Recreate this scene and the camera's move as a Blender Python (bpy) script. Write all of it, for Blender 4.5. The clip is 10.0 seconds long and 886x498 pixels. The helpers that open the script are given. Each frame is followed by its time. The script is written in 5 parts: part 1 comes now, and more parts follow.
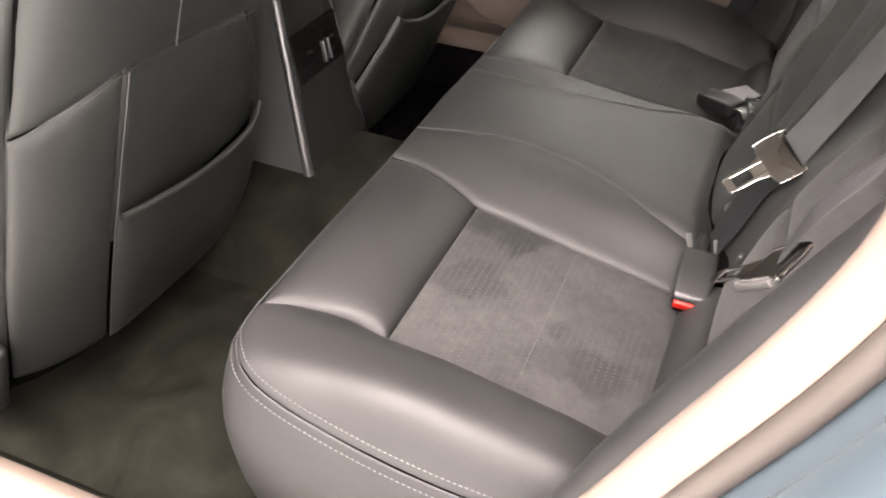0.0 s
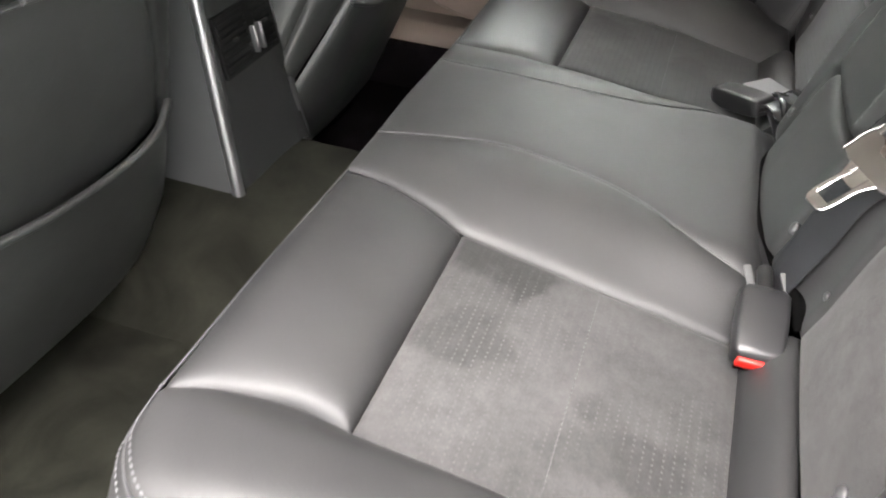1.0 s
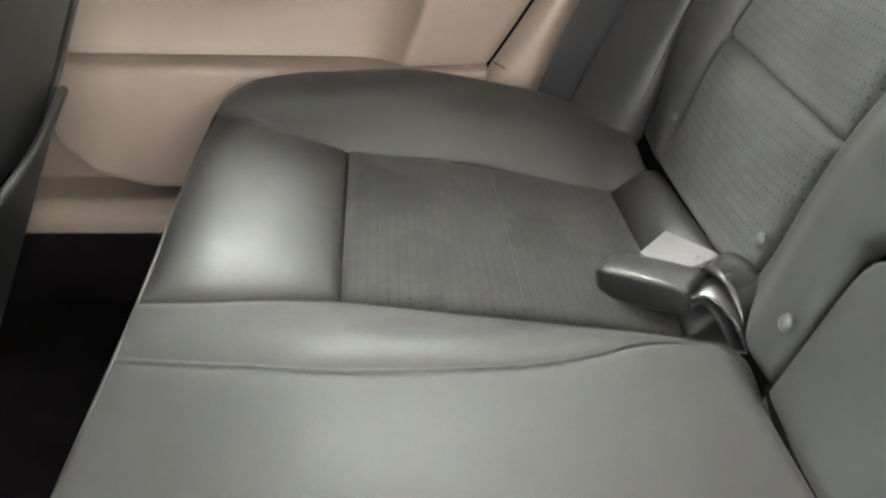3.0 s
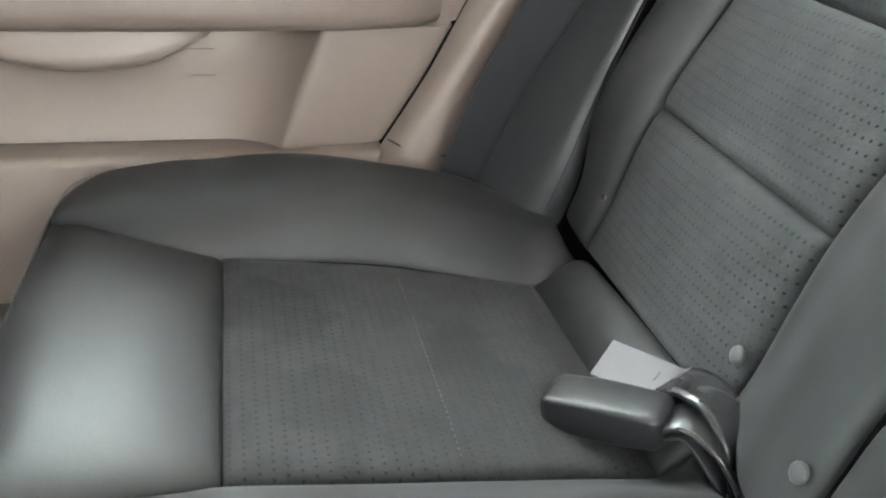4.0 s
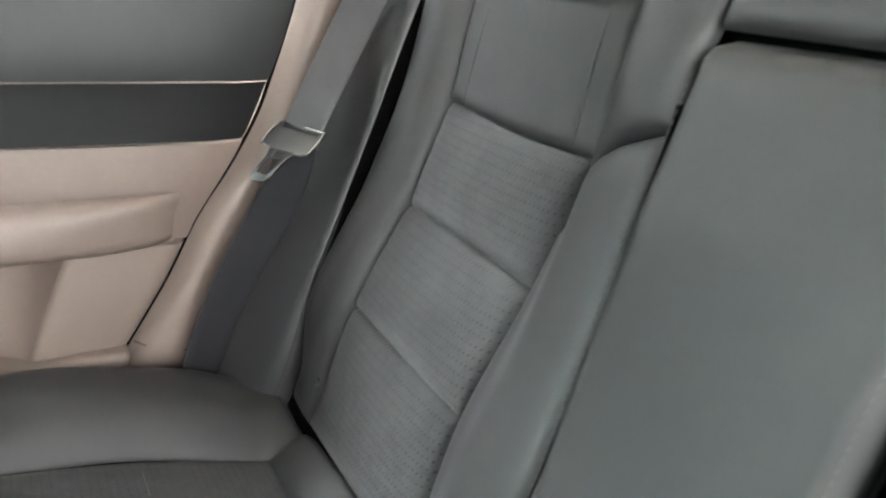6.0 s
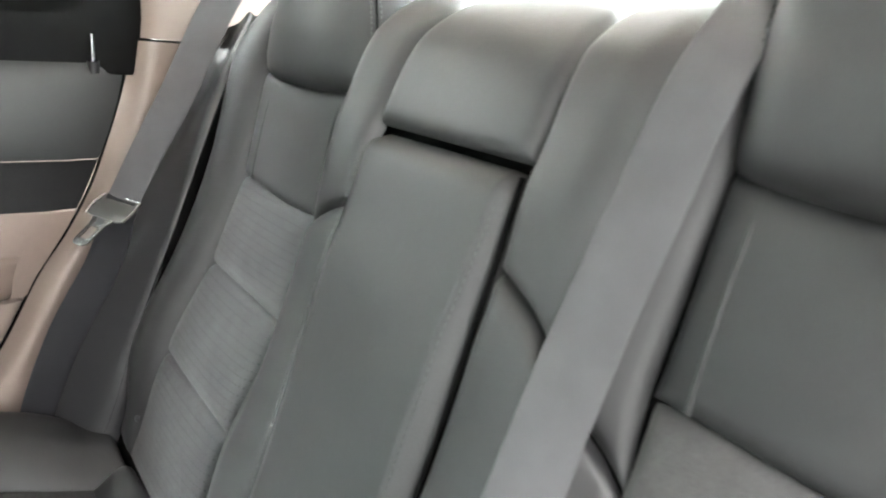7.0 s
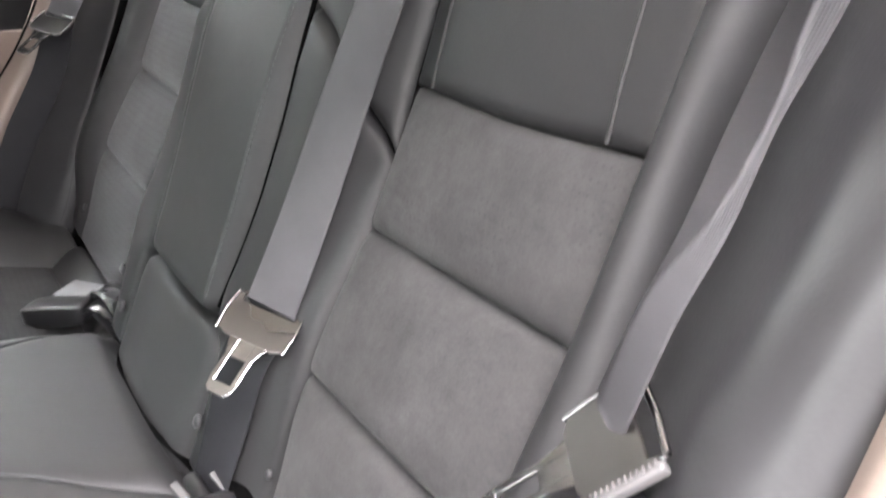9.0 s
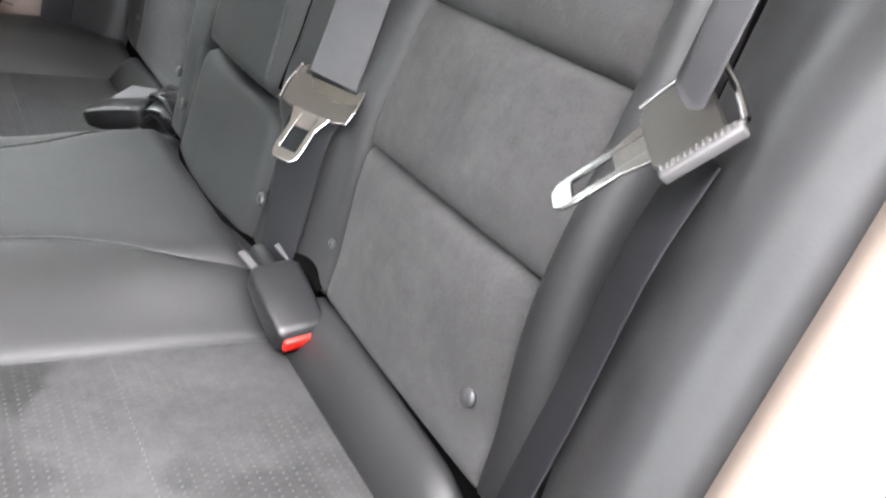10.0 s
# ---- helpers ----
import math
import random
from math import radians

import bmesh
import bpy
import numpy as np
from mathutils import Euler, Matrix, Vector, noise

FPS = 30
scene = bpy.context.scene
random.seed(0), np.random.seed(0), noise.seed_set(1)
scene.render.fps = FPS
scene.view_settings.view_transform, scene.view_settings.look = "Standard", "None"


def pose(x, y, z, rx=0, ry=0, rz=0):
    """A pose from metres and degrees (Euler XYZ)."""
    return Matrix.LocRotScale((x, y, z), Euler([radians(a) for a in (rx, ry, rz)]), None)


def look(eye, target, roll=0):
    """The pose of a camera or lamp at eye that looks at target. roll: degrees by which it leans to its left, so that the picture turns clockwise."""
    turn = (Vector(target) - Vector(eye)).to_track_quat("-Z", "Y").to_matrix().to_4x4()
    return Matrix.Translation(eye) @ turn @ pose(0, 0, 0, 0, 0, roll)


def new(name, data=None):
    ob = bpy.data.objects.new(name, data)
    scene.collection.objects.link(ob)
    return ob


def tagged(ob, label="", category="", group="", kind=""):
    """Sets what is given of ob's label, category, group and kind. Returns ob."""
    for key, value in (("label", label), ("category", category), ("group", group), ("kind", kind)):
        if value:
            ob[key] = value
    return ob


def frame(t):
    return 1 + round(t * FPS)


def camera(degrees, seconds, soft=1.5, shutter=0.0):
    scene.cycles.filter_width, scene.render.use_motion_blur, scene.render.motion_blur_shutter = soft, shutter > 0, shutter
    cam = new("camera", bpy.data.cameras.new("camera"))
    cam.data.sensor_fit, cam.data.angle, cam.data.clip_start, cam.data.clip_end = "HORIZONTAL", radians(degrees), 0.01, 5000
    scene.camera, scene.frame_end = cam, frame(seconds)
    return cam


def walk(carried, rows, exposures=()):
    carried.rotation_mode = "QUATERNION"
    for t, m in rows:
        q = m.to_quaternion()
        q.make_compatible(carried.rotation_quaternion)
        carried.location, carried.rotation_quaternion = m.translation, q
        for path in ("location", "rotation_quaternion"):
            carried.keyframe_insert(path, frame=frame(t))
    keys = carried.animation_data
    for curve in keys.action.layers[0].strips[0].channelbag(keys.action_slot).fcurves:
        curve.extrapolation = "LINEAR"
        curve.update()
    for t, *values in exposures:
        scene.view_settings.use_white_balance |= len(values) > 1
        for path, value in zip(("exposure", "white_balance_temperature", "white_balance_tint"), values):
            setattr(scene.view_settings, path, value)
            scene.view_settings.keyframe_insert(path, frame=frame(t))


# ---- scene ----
cam = camera(54.6, 10.0, soft=2.0, shutter=0.3)
PATH = [
    (0, (-1.139, 0.161, 1.049), (0.355, 0.726, -0.156), 2.5),
    (0.5, (-1.06, 0.232, 0.952), (0.462, 0.764, -0.232), 2.9),
    (1, (-0.919, 0.281, 0.896), (0.639, 0.728, -0.276), 4.0),
    (1.5, (-0.748, 0.345, 0.85), (0.843, 0.655, -0.321), 4.1),
    (2, (-0.586, 0.373, 0.834), (1.044, 0.508, -0.317), 2.8),
    (2.5, (-0.476, 0.392, 0.804), (1.169, 0.351, -0.333), 2.8),
    (3, (-0.328, 0.433, 0.777), (1.379, 0.279, -0.254), 2.5),
    (4.5, (-0.157, 0.441, 0.748), (1.528, -0.153, -0.15), 4.4),
    (5, (-0.17, 0.429, 0.759), (1.474, -0.291, -0.123), 4.5),
    (5.5, (-0.223, 0.415, 0.832), (1.419, -0.389, 0.021), 3.6),
    (6, (-0.32, 0.412, 0.899), (1.349, -0.484, 0.256), 3.9),
    (7.5, (-0.663, 0.317, 0.962), (0.95, -0.76, 0.477), 3.2),
    (8, (-0.75, 0.325, 0.968), (0.842, -0.783, 0.48), 2.8),
    (8.5, (-0.809, 0.328, 0.929), (0.778, -0.753, 0.37), 2.7),
    (9, (-0.815, 0.33, 0.878), (0.745, -0.688, 0.147), 2.9),
    (9.5, (-0.829, 0.343, 0.841), (0.688, -0.608, -0.05), 2.9),
    (10, (-0.844, 0.364, 0.812), (0.639, -0.519, -0.199), 3.0),
]
TONE = [(0, 0.06, 7150, 19), (0.5, 0.4, 6800, 13), (1.3, 0.63, 6600, 11), (2, 0.85, 6950, 11), (3, 1.1, 6800, 7), (4.5, 0.92, 6050, 3), (5, 0.95, 6100, 2), (6, 1.05, 6280, 8), (7.5, 1.15, 6420, 9), (8, 1.05, 6500, 11), (8.5, 0.88, 6550, 15), (9, 0.62, 6400, 16), (10, 0.55, 6220, 12)]
walk(cam, [(t, look(eye, target, roll)) for t, eye, target, roll in PATH], TONE)
# The path of the camera follows the near rear door opening, then leans into the cabin.
# x runs across the car to the far side, y towards its front, z up; the floor lies near z = 0.1.

# ---------------------------------------------------------------- world and lights
world = bpy.data.worlds.new("world")
scene.world = world
world.use_nodes = True
wn = world.node_tree.nodes
sky = wn.new("ShaderNodeTexSky")
sky.sky_type = "NISHITA"
sky.sun_disc = False
sky.sun_elevation = radians(40)
sky.sun_rotation = radians(200)
wn["Background"].inputs["Strength"].default_value = 0.05
world.node_tree.links.new(sky.outputs[0], wn["Background"].inputs["Color"])


def area_lamp(name, eye, target, sx, sy, watts, colour):
    data = bpy.data.lights.new(name, "AREA")
    data.shape, data.size, data.size_y, data.energy, data.color = "RECTANGLE", sx, sy, watts, colour
    ob = new(name, data)
    ob.matrix_world = look(eye, target)
    return ob


COOL, SOFT, NEUTRAL, WARM = (0.88, 1.0, 0.94), (0.97, 0.98, 0.955), (0.97, 1.0, 0.98), (1.0, 0.955, 0.95)
# unseen workshop tubes over the open door, over the boot and beyond the far side, and added fill lamps near, left,
# rear, far and in front
area_lamp("workshop_light_door", (-1.75, 0.55, 2.80), (-0.45, 0.35, 0.45), 3.0, 0.9, 580, WARM)
area_lamp("fill_near", (-2.6, 0.40, 1.60), (0.2, 0.3, 0.5), 2.4, 0.9, 85, WARM)
area_lamp("fill_left", (-2.4, -1.1, 1.55), (-0.4, 0.9, 0.55), 1.6, 0.9, 80, NEUTRAL)
area_lamp("workshop_light_boot", (0.0, -0.95, 2.55), (0.0, -0.35, 0.9), 1.3, 0.5, 5500, NEUTRAL)
area_lamp("fill_rear", (0.0, -3.4, 1.9), (0.0, 0.0, 1.0), 4.2, 1.8, 90, NEUTRAL)
area_lamp("workshop_light_far", (2.0, 0.75, 2.80), (0.0, 0.40, 0.45), 3.4, 0.9, 360, SOFT)
area_lamp("fill_far", (3.4, 0.5, 1.8), (0.0, 0.2, 0.8), 3.0, 1.0, 50, SOFT)
area_lamp("fill_front", (0.0, 5.6, 2.2), (0.0, 0.2, 0.7), 3.4, 1.4, 230, COOL)


# ---------------------------------------------------------------- materials
def nodes_of(name, rough=0.5, metal=0.0, spec=0.5):
    m = bpy.data.materials.new(name)
    m.use_nodes = True
    n, l = m.node_tree.nodes, m.node_tree.links
    b = n["Principled BSDF"]
    b.inputs["Roughness"].default_value, b.inputs["Metallic"].default_value = rough, metal
    b.inputs["Specular IOR Level"].default_value = spec
    co = n.new("ShaderNodeTexCoord")
    return m, n, l, b, co


def noise_node(n, l, co, scale, detail=3.0, rough=0.55, distort=0.0, out="Object"):
    t = n.new("ShaderNodeTexNoise")
    t.inputs["Scale"].default_value, t.inputs["Detail"].default_value = scale, detail
    t.inputs["Roughness"].default_value, t.inputs["Distortion"].default_value = rough, distort
    l.new(co.outputs[out], t.inputs["Vector"])
    return t


def ramp(n, l, src, stops):
    r = n.new("ShaderNodeValToRGB")
    e = r.color_ramp.elements
    while len(e) < len(stops):
        e.new(0.5)
    for k, (p, c) in zip(e, stops):
        k.position, k.color = p, (*c, 1)
    l.new(src, r.inputs["Fac"])
    return r


def mixed(n, l, a, b, fac, mode="MIX"):
    x = n.new("ShaderNodeMix")
    x.data_type, x.blend_type = "RGBA", mode
    for src, slot in ((fac, 0), (a, 6), (b, 7)):
        if isinstance(src, (int, float)):
            x.inputs[slot].default_value = src
        elif isinstance(src, tuple):
            x.inputs[slot].default_value = (*src, 1)
        else:
            l.new(src, x.inputs[slot])
    return x.outputs[2]


def math_node(n, l, op, a, b=0.0, clamp=False):
    x = n.new("ShaderNodeMath")
    x.operation, x.use_clamp = op, clamp
    for src, slot in ((a, 0), (b, 1)):
        if isinstance(src, (int, float)):
            x.inputs[slot].default_value = src
        else:
            l.new(src, x.inputs[slot])
    return x.outputs[0]


def bump(n, l, b, src, strength, distance=0.001, before=None):
    k = n.new("ShaderNodeBump")
    k.inputs["Strength"].default_value, k.inputs["Distance"].default_value = strength, distance
    l.new(src, k.inputs["Height"])
    if before:
        l.new(before, k.inputs["Normal"])
    l.new(k.outputs[0], b.inputs["Normal"])
    return k.outputs[0]


def leather(name, c, rough=0.47, grain=420.0, spec=0.5):
    """Pebbled hide: fine cells, soft creases, and a sheen that wanders."""
    m, n, l, b, co = nodes_of(name, rough, 0.0, spec)
    broad = noise_node(n, l, co, 7, 4)
    fine = noise_node(n, l, co, 160, 2)
    col = ramp(n, l, broad.outputs[0], ((0.3, tuple(v * 0.86 for v in c)), (0.7, tuple(v * 1.12 for v in c))))
    l.new(mixed(n, l, col.outputs[0], fine.outputs[0], 0.06, "OVERLAY"), b.inputs["Base Color"])
    rr = ramp(n, l, broad.outputs[0], ((0.25, (rough - 0.05,) * 3), (0.75, (rough + 0.07,) * 3)))
    l.new(rr.outputs[0], b.inputs["Roughness"])
    cells = n.new("ShaderNodeTexVoronoi")
    cells.feature = "SMOOTH_F1"
    cells.inputs["Scale"].default_value = grain
    l.new(co.outputs["Object"], cells.inputs["Vector"])
    first = bump(n, l, b, cells.outputs["Distance"], 0.12, 0.0005)
    waves = noise_node(n, l, co, 14, 3, 0.5, 0.4)
    bump(n, l, b, waves.outputs[0], 0.10, 0.005, first)
    return m


def dots(n, l, co, axes, pitch_u, pitch_v, radius):
    """A regular field of pin holes on two of the object's axes; 1 in a hole."""
    sep = n.new("ShaderNodeSeparateXYZ")
    l.new(co.outputs["Object"], sep.inputs[0])
    parts = []
    row = math_node(n, l, "FLOOR", math_node(n, l, "DIVIDE", sep.outputs[axes[1]], pitch_v))
    shift = math_node(n, l, "MULTIPLY", math_node(n, l, "MODULO", row, 2.0), 0.5 * pitch_u)
    for axis, pitch, off in ((axes[0], pitch_u, shift), (axes[1], pitch_v, 0.0)):
        v = math_node(n, l, "DIVIDE", math_node(n, l, "ADD", sep.outputs[axis], off), pitch)
        f = math_node(n, l, "SUBTRACT", math_node(n, l, "FRACT", v), 0.5)
        parts.append(math_node(n, l, "MULTIPLY", f, pitch))
    d = math_node(n, l, "SQRT", math_node(n, l, "ADD", math_node(n, l, "MULTIPLY", parts[0], parts[0]), math_node(n, l, "MULTIPLY", parts[1], parts[1])))
    return math_node(n, l, "LESS_THAN", d, radius)


def suede(name, c, axes, patches=(), dotted=(0.45, 0.62), hole=0.4):
    """Brushed microsuede with pin holes; its nap lies lighter or darker in blotches, and in the patches given as x, y, z, radius, amount."""
    m, n, l, b, co = nodes_of(name, 0.95, 0, 0.15)
    b.inputs["Sheen Weight"].default_value, b.inputs["Sheen Roughness"].default_value = 0.06, 0.5
    nap = noise_node(n, l, co, 9, 5, 0.6, 0.8)
    fibre = noise_node(n, l, co, 420, 3, 0.7)
    mid = noise_node(n, l, co, 75, 4, 0.65)
    col = ramp(n, l, nap.outputs[0], ((0.30, tuple(v * 0.74 for v in c)), (0.5, c), (0.68, tuple(v * 1.22 for v in c)))).outputs[0]
    wob = noise_node(n, l, co, 15, 2)
    for x, y, z, r, k in patches:
        off = n.new("ShaderNodeVectorMath")
        off.operation = "DISTANCE"
        l.new(co.outputs["Object"], off.inputs[0])
        off.inputs[1].default_value = (x, y, z)
        d = math_node(n, l, "ADD", off.outputs["Value"], math_node(n, l, "MULTIPLY", math_node(n, l, "SUBTRACT", wob.outputs[0], 0.5), 0.10))
        edge = n.new("ShaderNodeMapRange")
        edge.inputs["From Min"].default_value, edge.inputs["From Max"].default_value = r, r - 0.016
        l.new(d, edge.inputs["Value"])
        col = mixed(n, l, col, tuple(v * k for v in c), edge.outputs[0])
    col = mixed(n, l, col, fibre.outputs[0], 0.28, "OVERLAY")
    col = mixed(n, l, col, mid.outputs[0], 0.38, "OVERLAY")
    holes = dots(n, l, co, axes, 0.0062, 0.0085, 0.00105)
    where = ramp(n, l, noise_node(n, l, co, 11, 2, 0.5, 0.5).outputs[0], ((dotted[0], (0.15,) * 3), (dotted[1], (1,) * 3)))
    holes = math_node(n, l, "MULTIPLY", holes, where.outputs[0])
    l.new(mixed(n, l, col, tuple(v * hole for v in c), math_node(n, l, "MULTIPLY", holes, 0.85)), b.inputs["Base Color"])
    first = bump(n, l, b, fibre.outputs[0], 0.5, 0.0006)
    bump(n, l, b, noise_node(n, l, co, 30, 3).outputs[0], 0.15, 0.004, first)
    return m


def plastic(name, c, rough=0.45, grain=300.0, amount=0.12, dirt=0.1):
    m, n, l, b, co = nodes_of(name, rough)
    broad = noise_node(n, l, co, 6, 4)
    col = ramp(n, l, broad.outputs[0], ((0.3, tuple(v * (1 - dirt) for v in c)), (0.72, tuple(v * (1 + dirt * 0.5) for v in c))))
    l.new(col.outputs[0], b.inputs["Base Color"])
    rr = ramp(n, l, broad.outputs[0], ((0.2, (max(rough - 0.06, 0.05),) * 3), (0.8, (rough + 0.06,) * 3)))
    l.new(rr.outputs[0], b.inputs["Roughness"])
    if amount:
        bump(n, l, b, noise_node(n, l, co, grain, 2).outputs[0], amount, 0.0006)
    return m


def metal(name, c, rough=0.14):
    m, n, l, b, co = nodes_of(name, rough, 1.0)
    smear = noise_node(n, l, co, 55, 4, 0.6, 0.3)
    l.new(ramp(n, l, smear.outputs[0], ((0.3, tuple(v * 0.85 for v in c)), (0.7, c))).outputs[0], b.inputs["Base Color"])
    l.new(ramp(n, l, smear.outputs[0], ((0.3, (rough,) * 3), (0.75, (rough + 0.12,) * 3))).outputs[0], b.inputs["Roughness"])
    return m


def carpet(name, c, scale=700.0):
    m, n, l, b, co = nodes_of(name, 1.0, 0, 0.1)
    tuft = noise_node(n, l, co, scale, 3)
    worn = noise_node(n, l, co, 8, 5, 0.6, 0.6)
    col = ramp(n, l, worn.outputs[0], ((0.32, tuple(v * 0.5 for v in c)), (0.68, tuple(v * 1.55 for v in c))))
    l.new(mixed(n, l, col.outputs[0], tuft.outputs[0], 0.55, "OVERLAY"), b.inputs["Base Color"])
    b.inputs["Specular IOR Level"].default_value = 0.04
    bump(n, l, b, tuft.outputs[0], 0.8, 0.0016)
    return m


def webbing(name, c):
    """Woven belt strap: close ribs along its length."""
    m, n, l, b, co = nodes_of(name, 0.62, 0.0, 0.3)
    fine = noise_node(n, l, co, 25, 3)
    w = n.new("ShaderNodeTexWave")
    w.inputs["Scale"].default_value = 9.0
    w.inputs["Distortion"].default_value = 0.0
    l.new(co.outputs["UV"], w.inputs["Vector"])
    l.new(ramp(n, l, fine.outputs[0], ((0.3, tuple(v * 0.9 for v in c)), (0.7, tuple(v * 1.1 for v in c)))).outputs[0], b.inputs["Base Color"])
    bump(n, l, b, w.outputs[0], 0.25, 0.0008)
    return m


LEATHER = leather("seat_leather", (0.0150, 0.0150, 0.0155), 0.55, 420.0, 0.48)
LEATHER_FRONT = leather("front_seat_vinyl", (0.015, 0.0158, 0.0155), 0.46)
PAD_VINYL = leather("side_pad_vinyl", (0.021, 0.021, 0.022), 0.38)
LEATHER_SOFT = leather("bolster_vinyl", (0.028, 0.028, 0.029), 0.38)
# nap marks, in places from the foot of the rear seat
SUEDE_SEAT = suede("seat_suede", (0.036, 0.0355, 0.0355), (0, 1), ((-0.255, 0.055, 0.275, 0.062, 0.50), (-0.325, 0.085, 0.277, 0.062, 0.92), (-0.375, 0.060, 0.275, 0.045, 0.72), (-0.430, -0.115, 0.245, 0.040, 0.72), (-0.39, -0.07, 0.25, 0.028, 0.80)), (0.44, 0.62), 1.55)
# same suede for the far seat, its dimmer light put into a darker base
SUEDE_SEAT_SHADED = suede("shaded_seat_suede", (0.025, 0.025, 0.0255), (0, 1), ((0.42, 0.055, 0.275, 0.05, 0.70), (0.30, 0.03, 0.27, 0.04, 0.78), (0.36, -0.08, 0.25, 0.045, 0.66)), (0.30, 0.50), 0.12)
SUEDE_BACK = suede("back_suede", (0.032, 0.032, 0.033), (0, 2), (), (0.26, 0.44), 0.12)
SUEDE_BACK_WORN = suede("worn_back_suede", (0.038, 0.0375, 0.0375), (0, 2), (), (0.50, 0.74), 0.55)
THREAD = plastic("thread", (0.10, 0.10, 0.104), 0.7, 900, 0.2)
DARK_THREAD = plastic("dark_thread", (0.045, 0.045, 0.047), 0.7, 900, 0.2)
PIPING = leather("piping_leather", (0.034, 0.034, 0.036), 0.5, 700)
# near black: the shade of creases and gaps is put into this colour
GAP = plastic("gap_shade", (0.0015, 0.0015, 0.0015), 0.9, 300, 0.3)
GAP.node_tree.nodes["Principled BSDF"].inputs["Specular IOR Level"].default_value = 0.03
BEIGE = plastic("beige_trim", (0.185, 0.146, 0.124), 0.48, 420, 0.16, 0.08)
BEIGE_SOFT = leather("beige_soft_trim", (0.165, 0.126, 0.107), 0.5, 500)
BLACK = plastic("black_plastic", (0.007, 0.007, 0.0073), 0.46, 350, 0.15)
DARK_SOFT = leather("door_top_vinyl", (0.014, 0.0148, 0.0148), 0.58, 450)
GREY_PLASTIC = plastic("console_plastic", (0.010, 0.0105, 0.0105), 0.52, 420, 0.2)
# lighter than the console body: the door's light on the flanks is in the colour
CONSOLE_SIDE_LIT = plastic("lit_console_flank", (0.040, 0.041, 0.042), 0.45, 420, 0.15)
BUCKLE = plastic("buckle_plastic", (0.012, 0.012, 0.013), 0.40, 380, 0.12)
RED = plastic("red_button", (0.62, 0.018, 0.012), 0.35, 200, 0.05)
RIBBED = plastic("ribbed_grey", (0.06, 0.058, 0.058), 0.5, 300, 0.1)
STUD = plastic("grey_stud", (0.042, 0.042, 0.044), 0.4, 300, 0.05)
PALE = plastic("pale_stalk", (0.075, 0.075, 0.075), 0.4, 300, 0.05)
LABEL = plastic("label_paper", (0.15, 0.146, 0.155), 0.6, 500, 0.05)
INK = plastic("label_ink", (0.06, 0.06, 0.07), 0.6, 500, 0.0)
CHROME = metal("bright_steel", (0.38, 0.38, 0.385), 0.13)
DULL_STEEL = plastic("dull_steel", (0.16, 0.155, 0.15), 0.30, 900, 0.0, 0.04)
DULL_STEEL.node_tree.nodes["Principled BSDF"].inputs["Metallic"].default_value = 1.0
GREY_PLASTIC.node_tree.nodes["Principled BSDF"].inputs["Specular IOR Level"].default_value = 0.3
VENT = plastic("vent_black", (0.003, 0.003, 0.003), 0.8, 300, 0.1)
VENT.node_tree.nodes["Principled BSDF"].inputs["Specular IOR Level"].default_value = 0.08
INLAY = plastic("door_inlay_black", (0.009, 0.009, 0.0093), 0.65, 300, 0.1)
INLAY.node_tree.nodes["Principled BSDF"].inputs["Specular IOR Level"].default_value = 0.2
SATIN = metal("satin_trim", (0.30, 0.30, 0.31), 0.34)
CARPET = carpet("floor_carpet", (0.0128, 0.0128, 0.0101), 1300)
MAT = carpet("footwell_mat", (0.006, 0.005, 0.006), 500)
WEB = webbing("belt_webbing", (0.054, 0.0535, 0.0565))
# darker copy of the webbing for low runs, with shade in its colour
WEB_SHADED = webbing("shaded_webbing", (0.009, 0.009, 0.011))
SLEEVE = plastic("buckle_sleeve", (0.014, 0.014, 0.015), 0.28, 200, 0.05)
RUBBER = plastic("door_seal_rubber", (0.06, 0.05, 0.045), 0.6, 300, 0.1)
PAINT = plastic("body_paint", (0.060, 0.080, 0.094), 0.12, 200, 0.0, 0.03)
PAINT.node_tree.nodes["Principled BSDF"].inputs["Coat Weight"].default_value = 0.7
HEADLINER = plastic("headliner_cloth", (0.50, 0.44, 0.38), 0.95, 600, 0.3)
CONCRETE = plastic("workshop_concrete", (0.24, 0.235, 0.23), 0.7, 60, 0.3, 0.2)
WALL = plastic("workshop_wall_paint", (0.40, 0.40, 0.39), 0.8, 90, 0.1)
glass, gn, gl, gb, _ = nodes_of("window_glass", 0.02)
gb.inputs["Transmission Weight"].default_value, gb.inputs["IOR"].default_value = 1.0, 1.05
gb.inputs["Base Color"].default_value = (0.82, 0.86, 0.85, 1)


# ---------------------------------------------------------------- building tools
def thing(name, label, category, base, group="", kind=""):
    ob = new(name)
    ob.location = base
    return tagged(ob, label, category, group, kind)


def base_of(ob):
    at = Vector((0, 0, 0))
    while ob:
        at += ob.location
        ob = ob.parent
    return at


def part(name, bm, material, parent=None, label="", smooth=True):
    """Links a bmesh, in world places, as one mesh object under a thing or a part."""
    me = bpy.data.meshes.new(name)
    if parent:
        bmesh.ops.translate(bm, verts=bm.verts, vec=-base_of(parent))
    bm.to_mesh(me)
    bm.free()
    if smooth:
        me.shade_smooth()
    me.materials.append(material)
    ob = new(name, me)
    ob.parent = parent
    return tagged(ob, label)


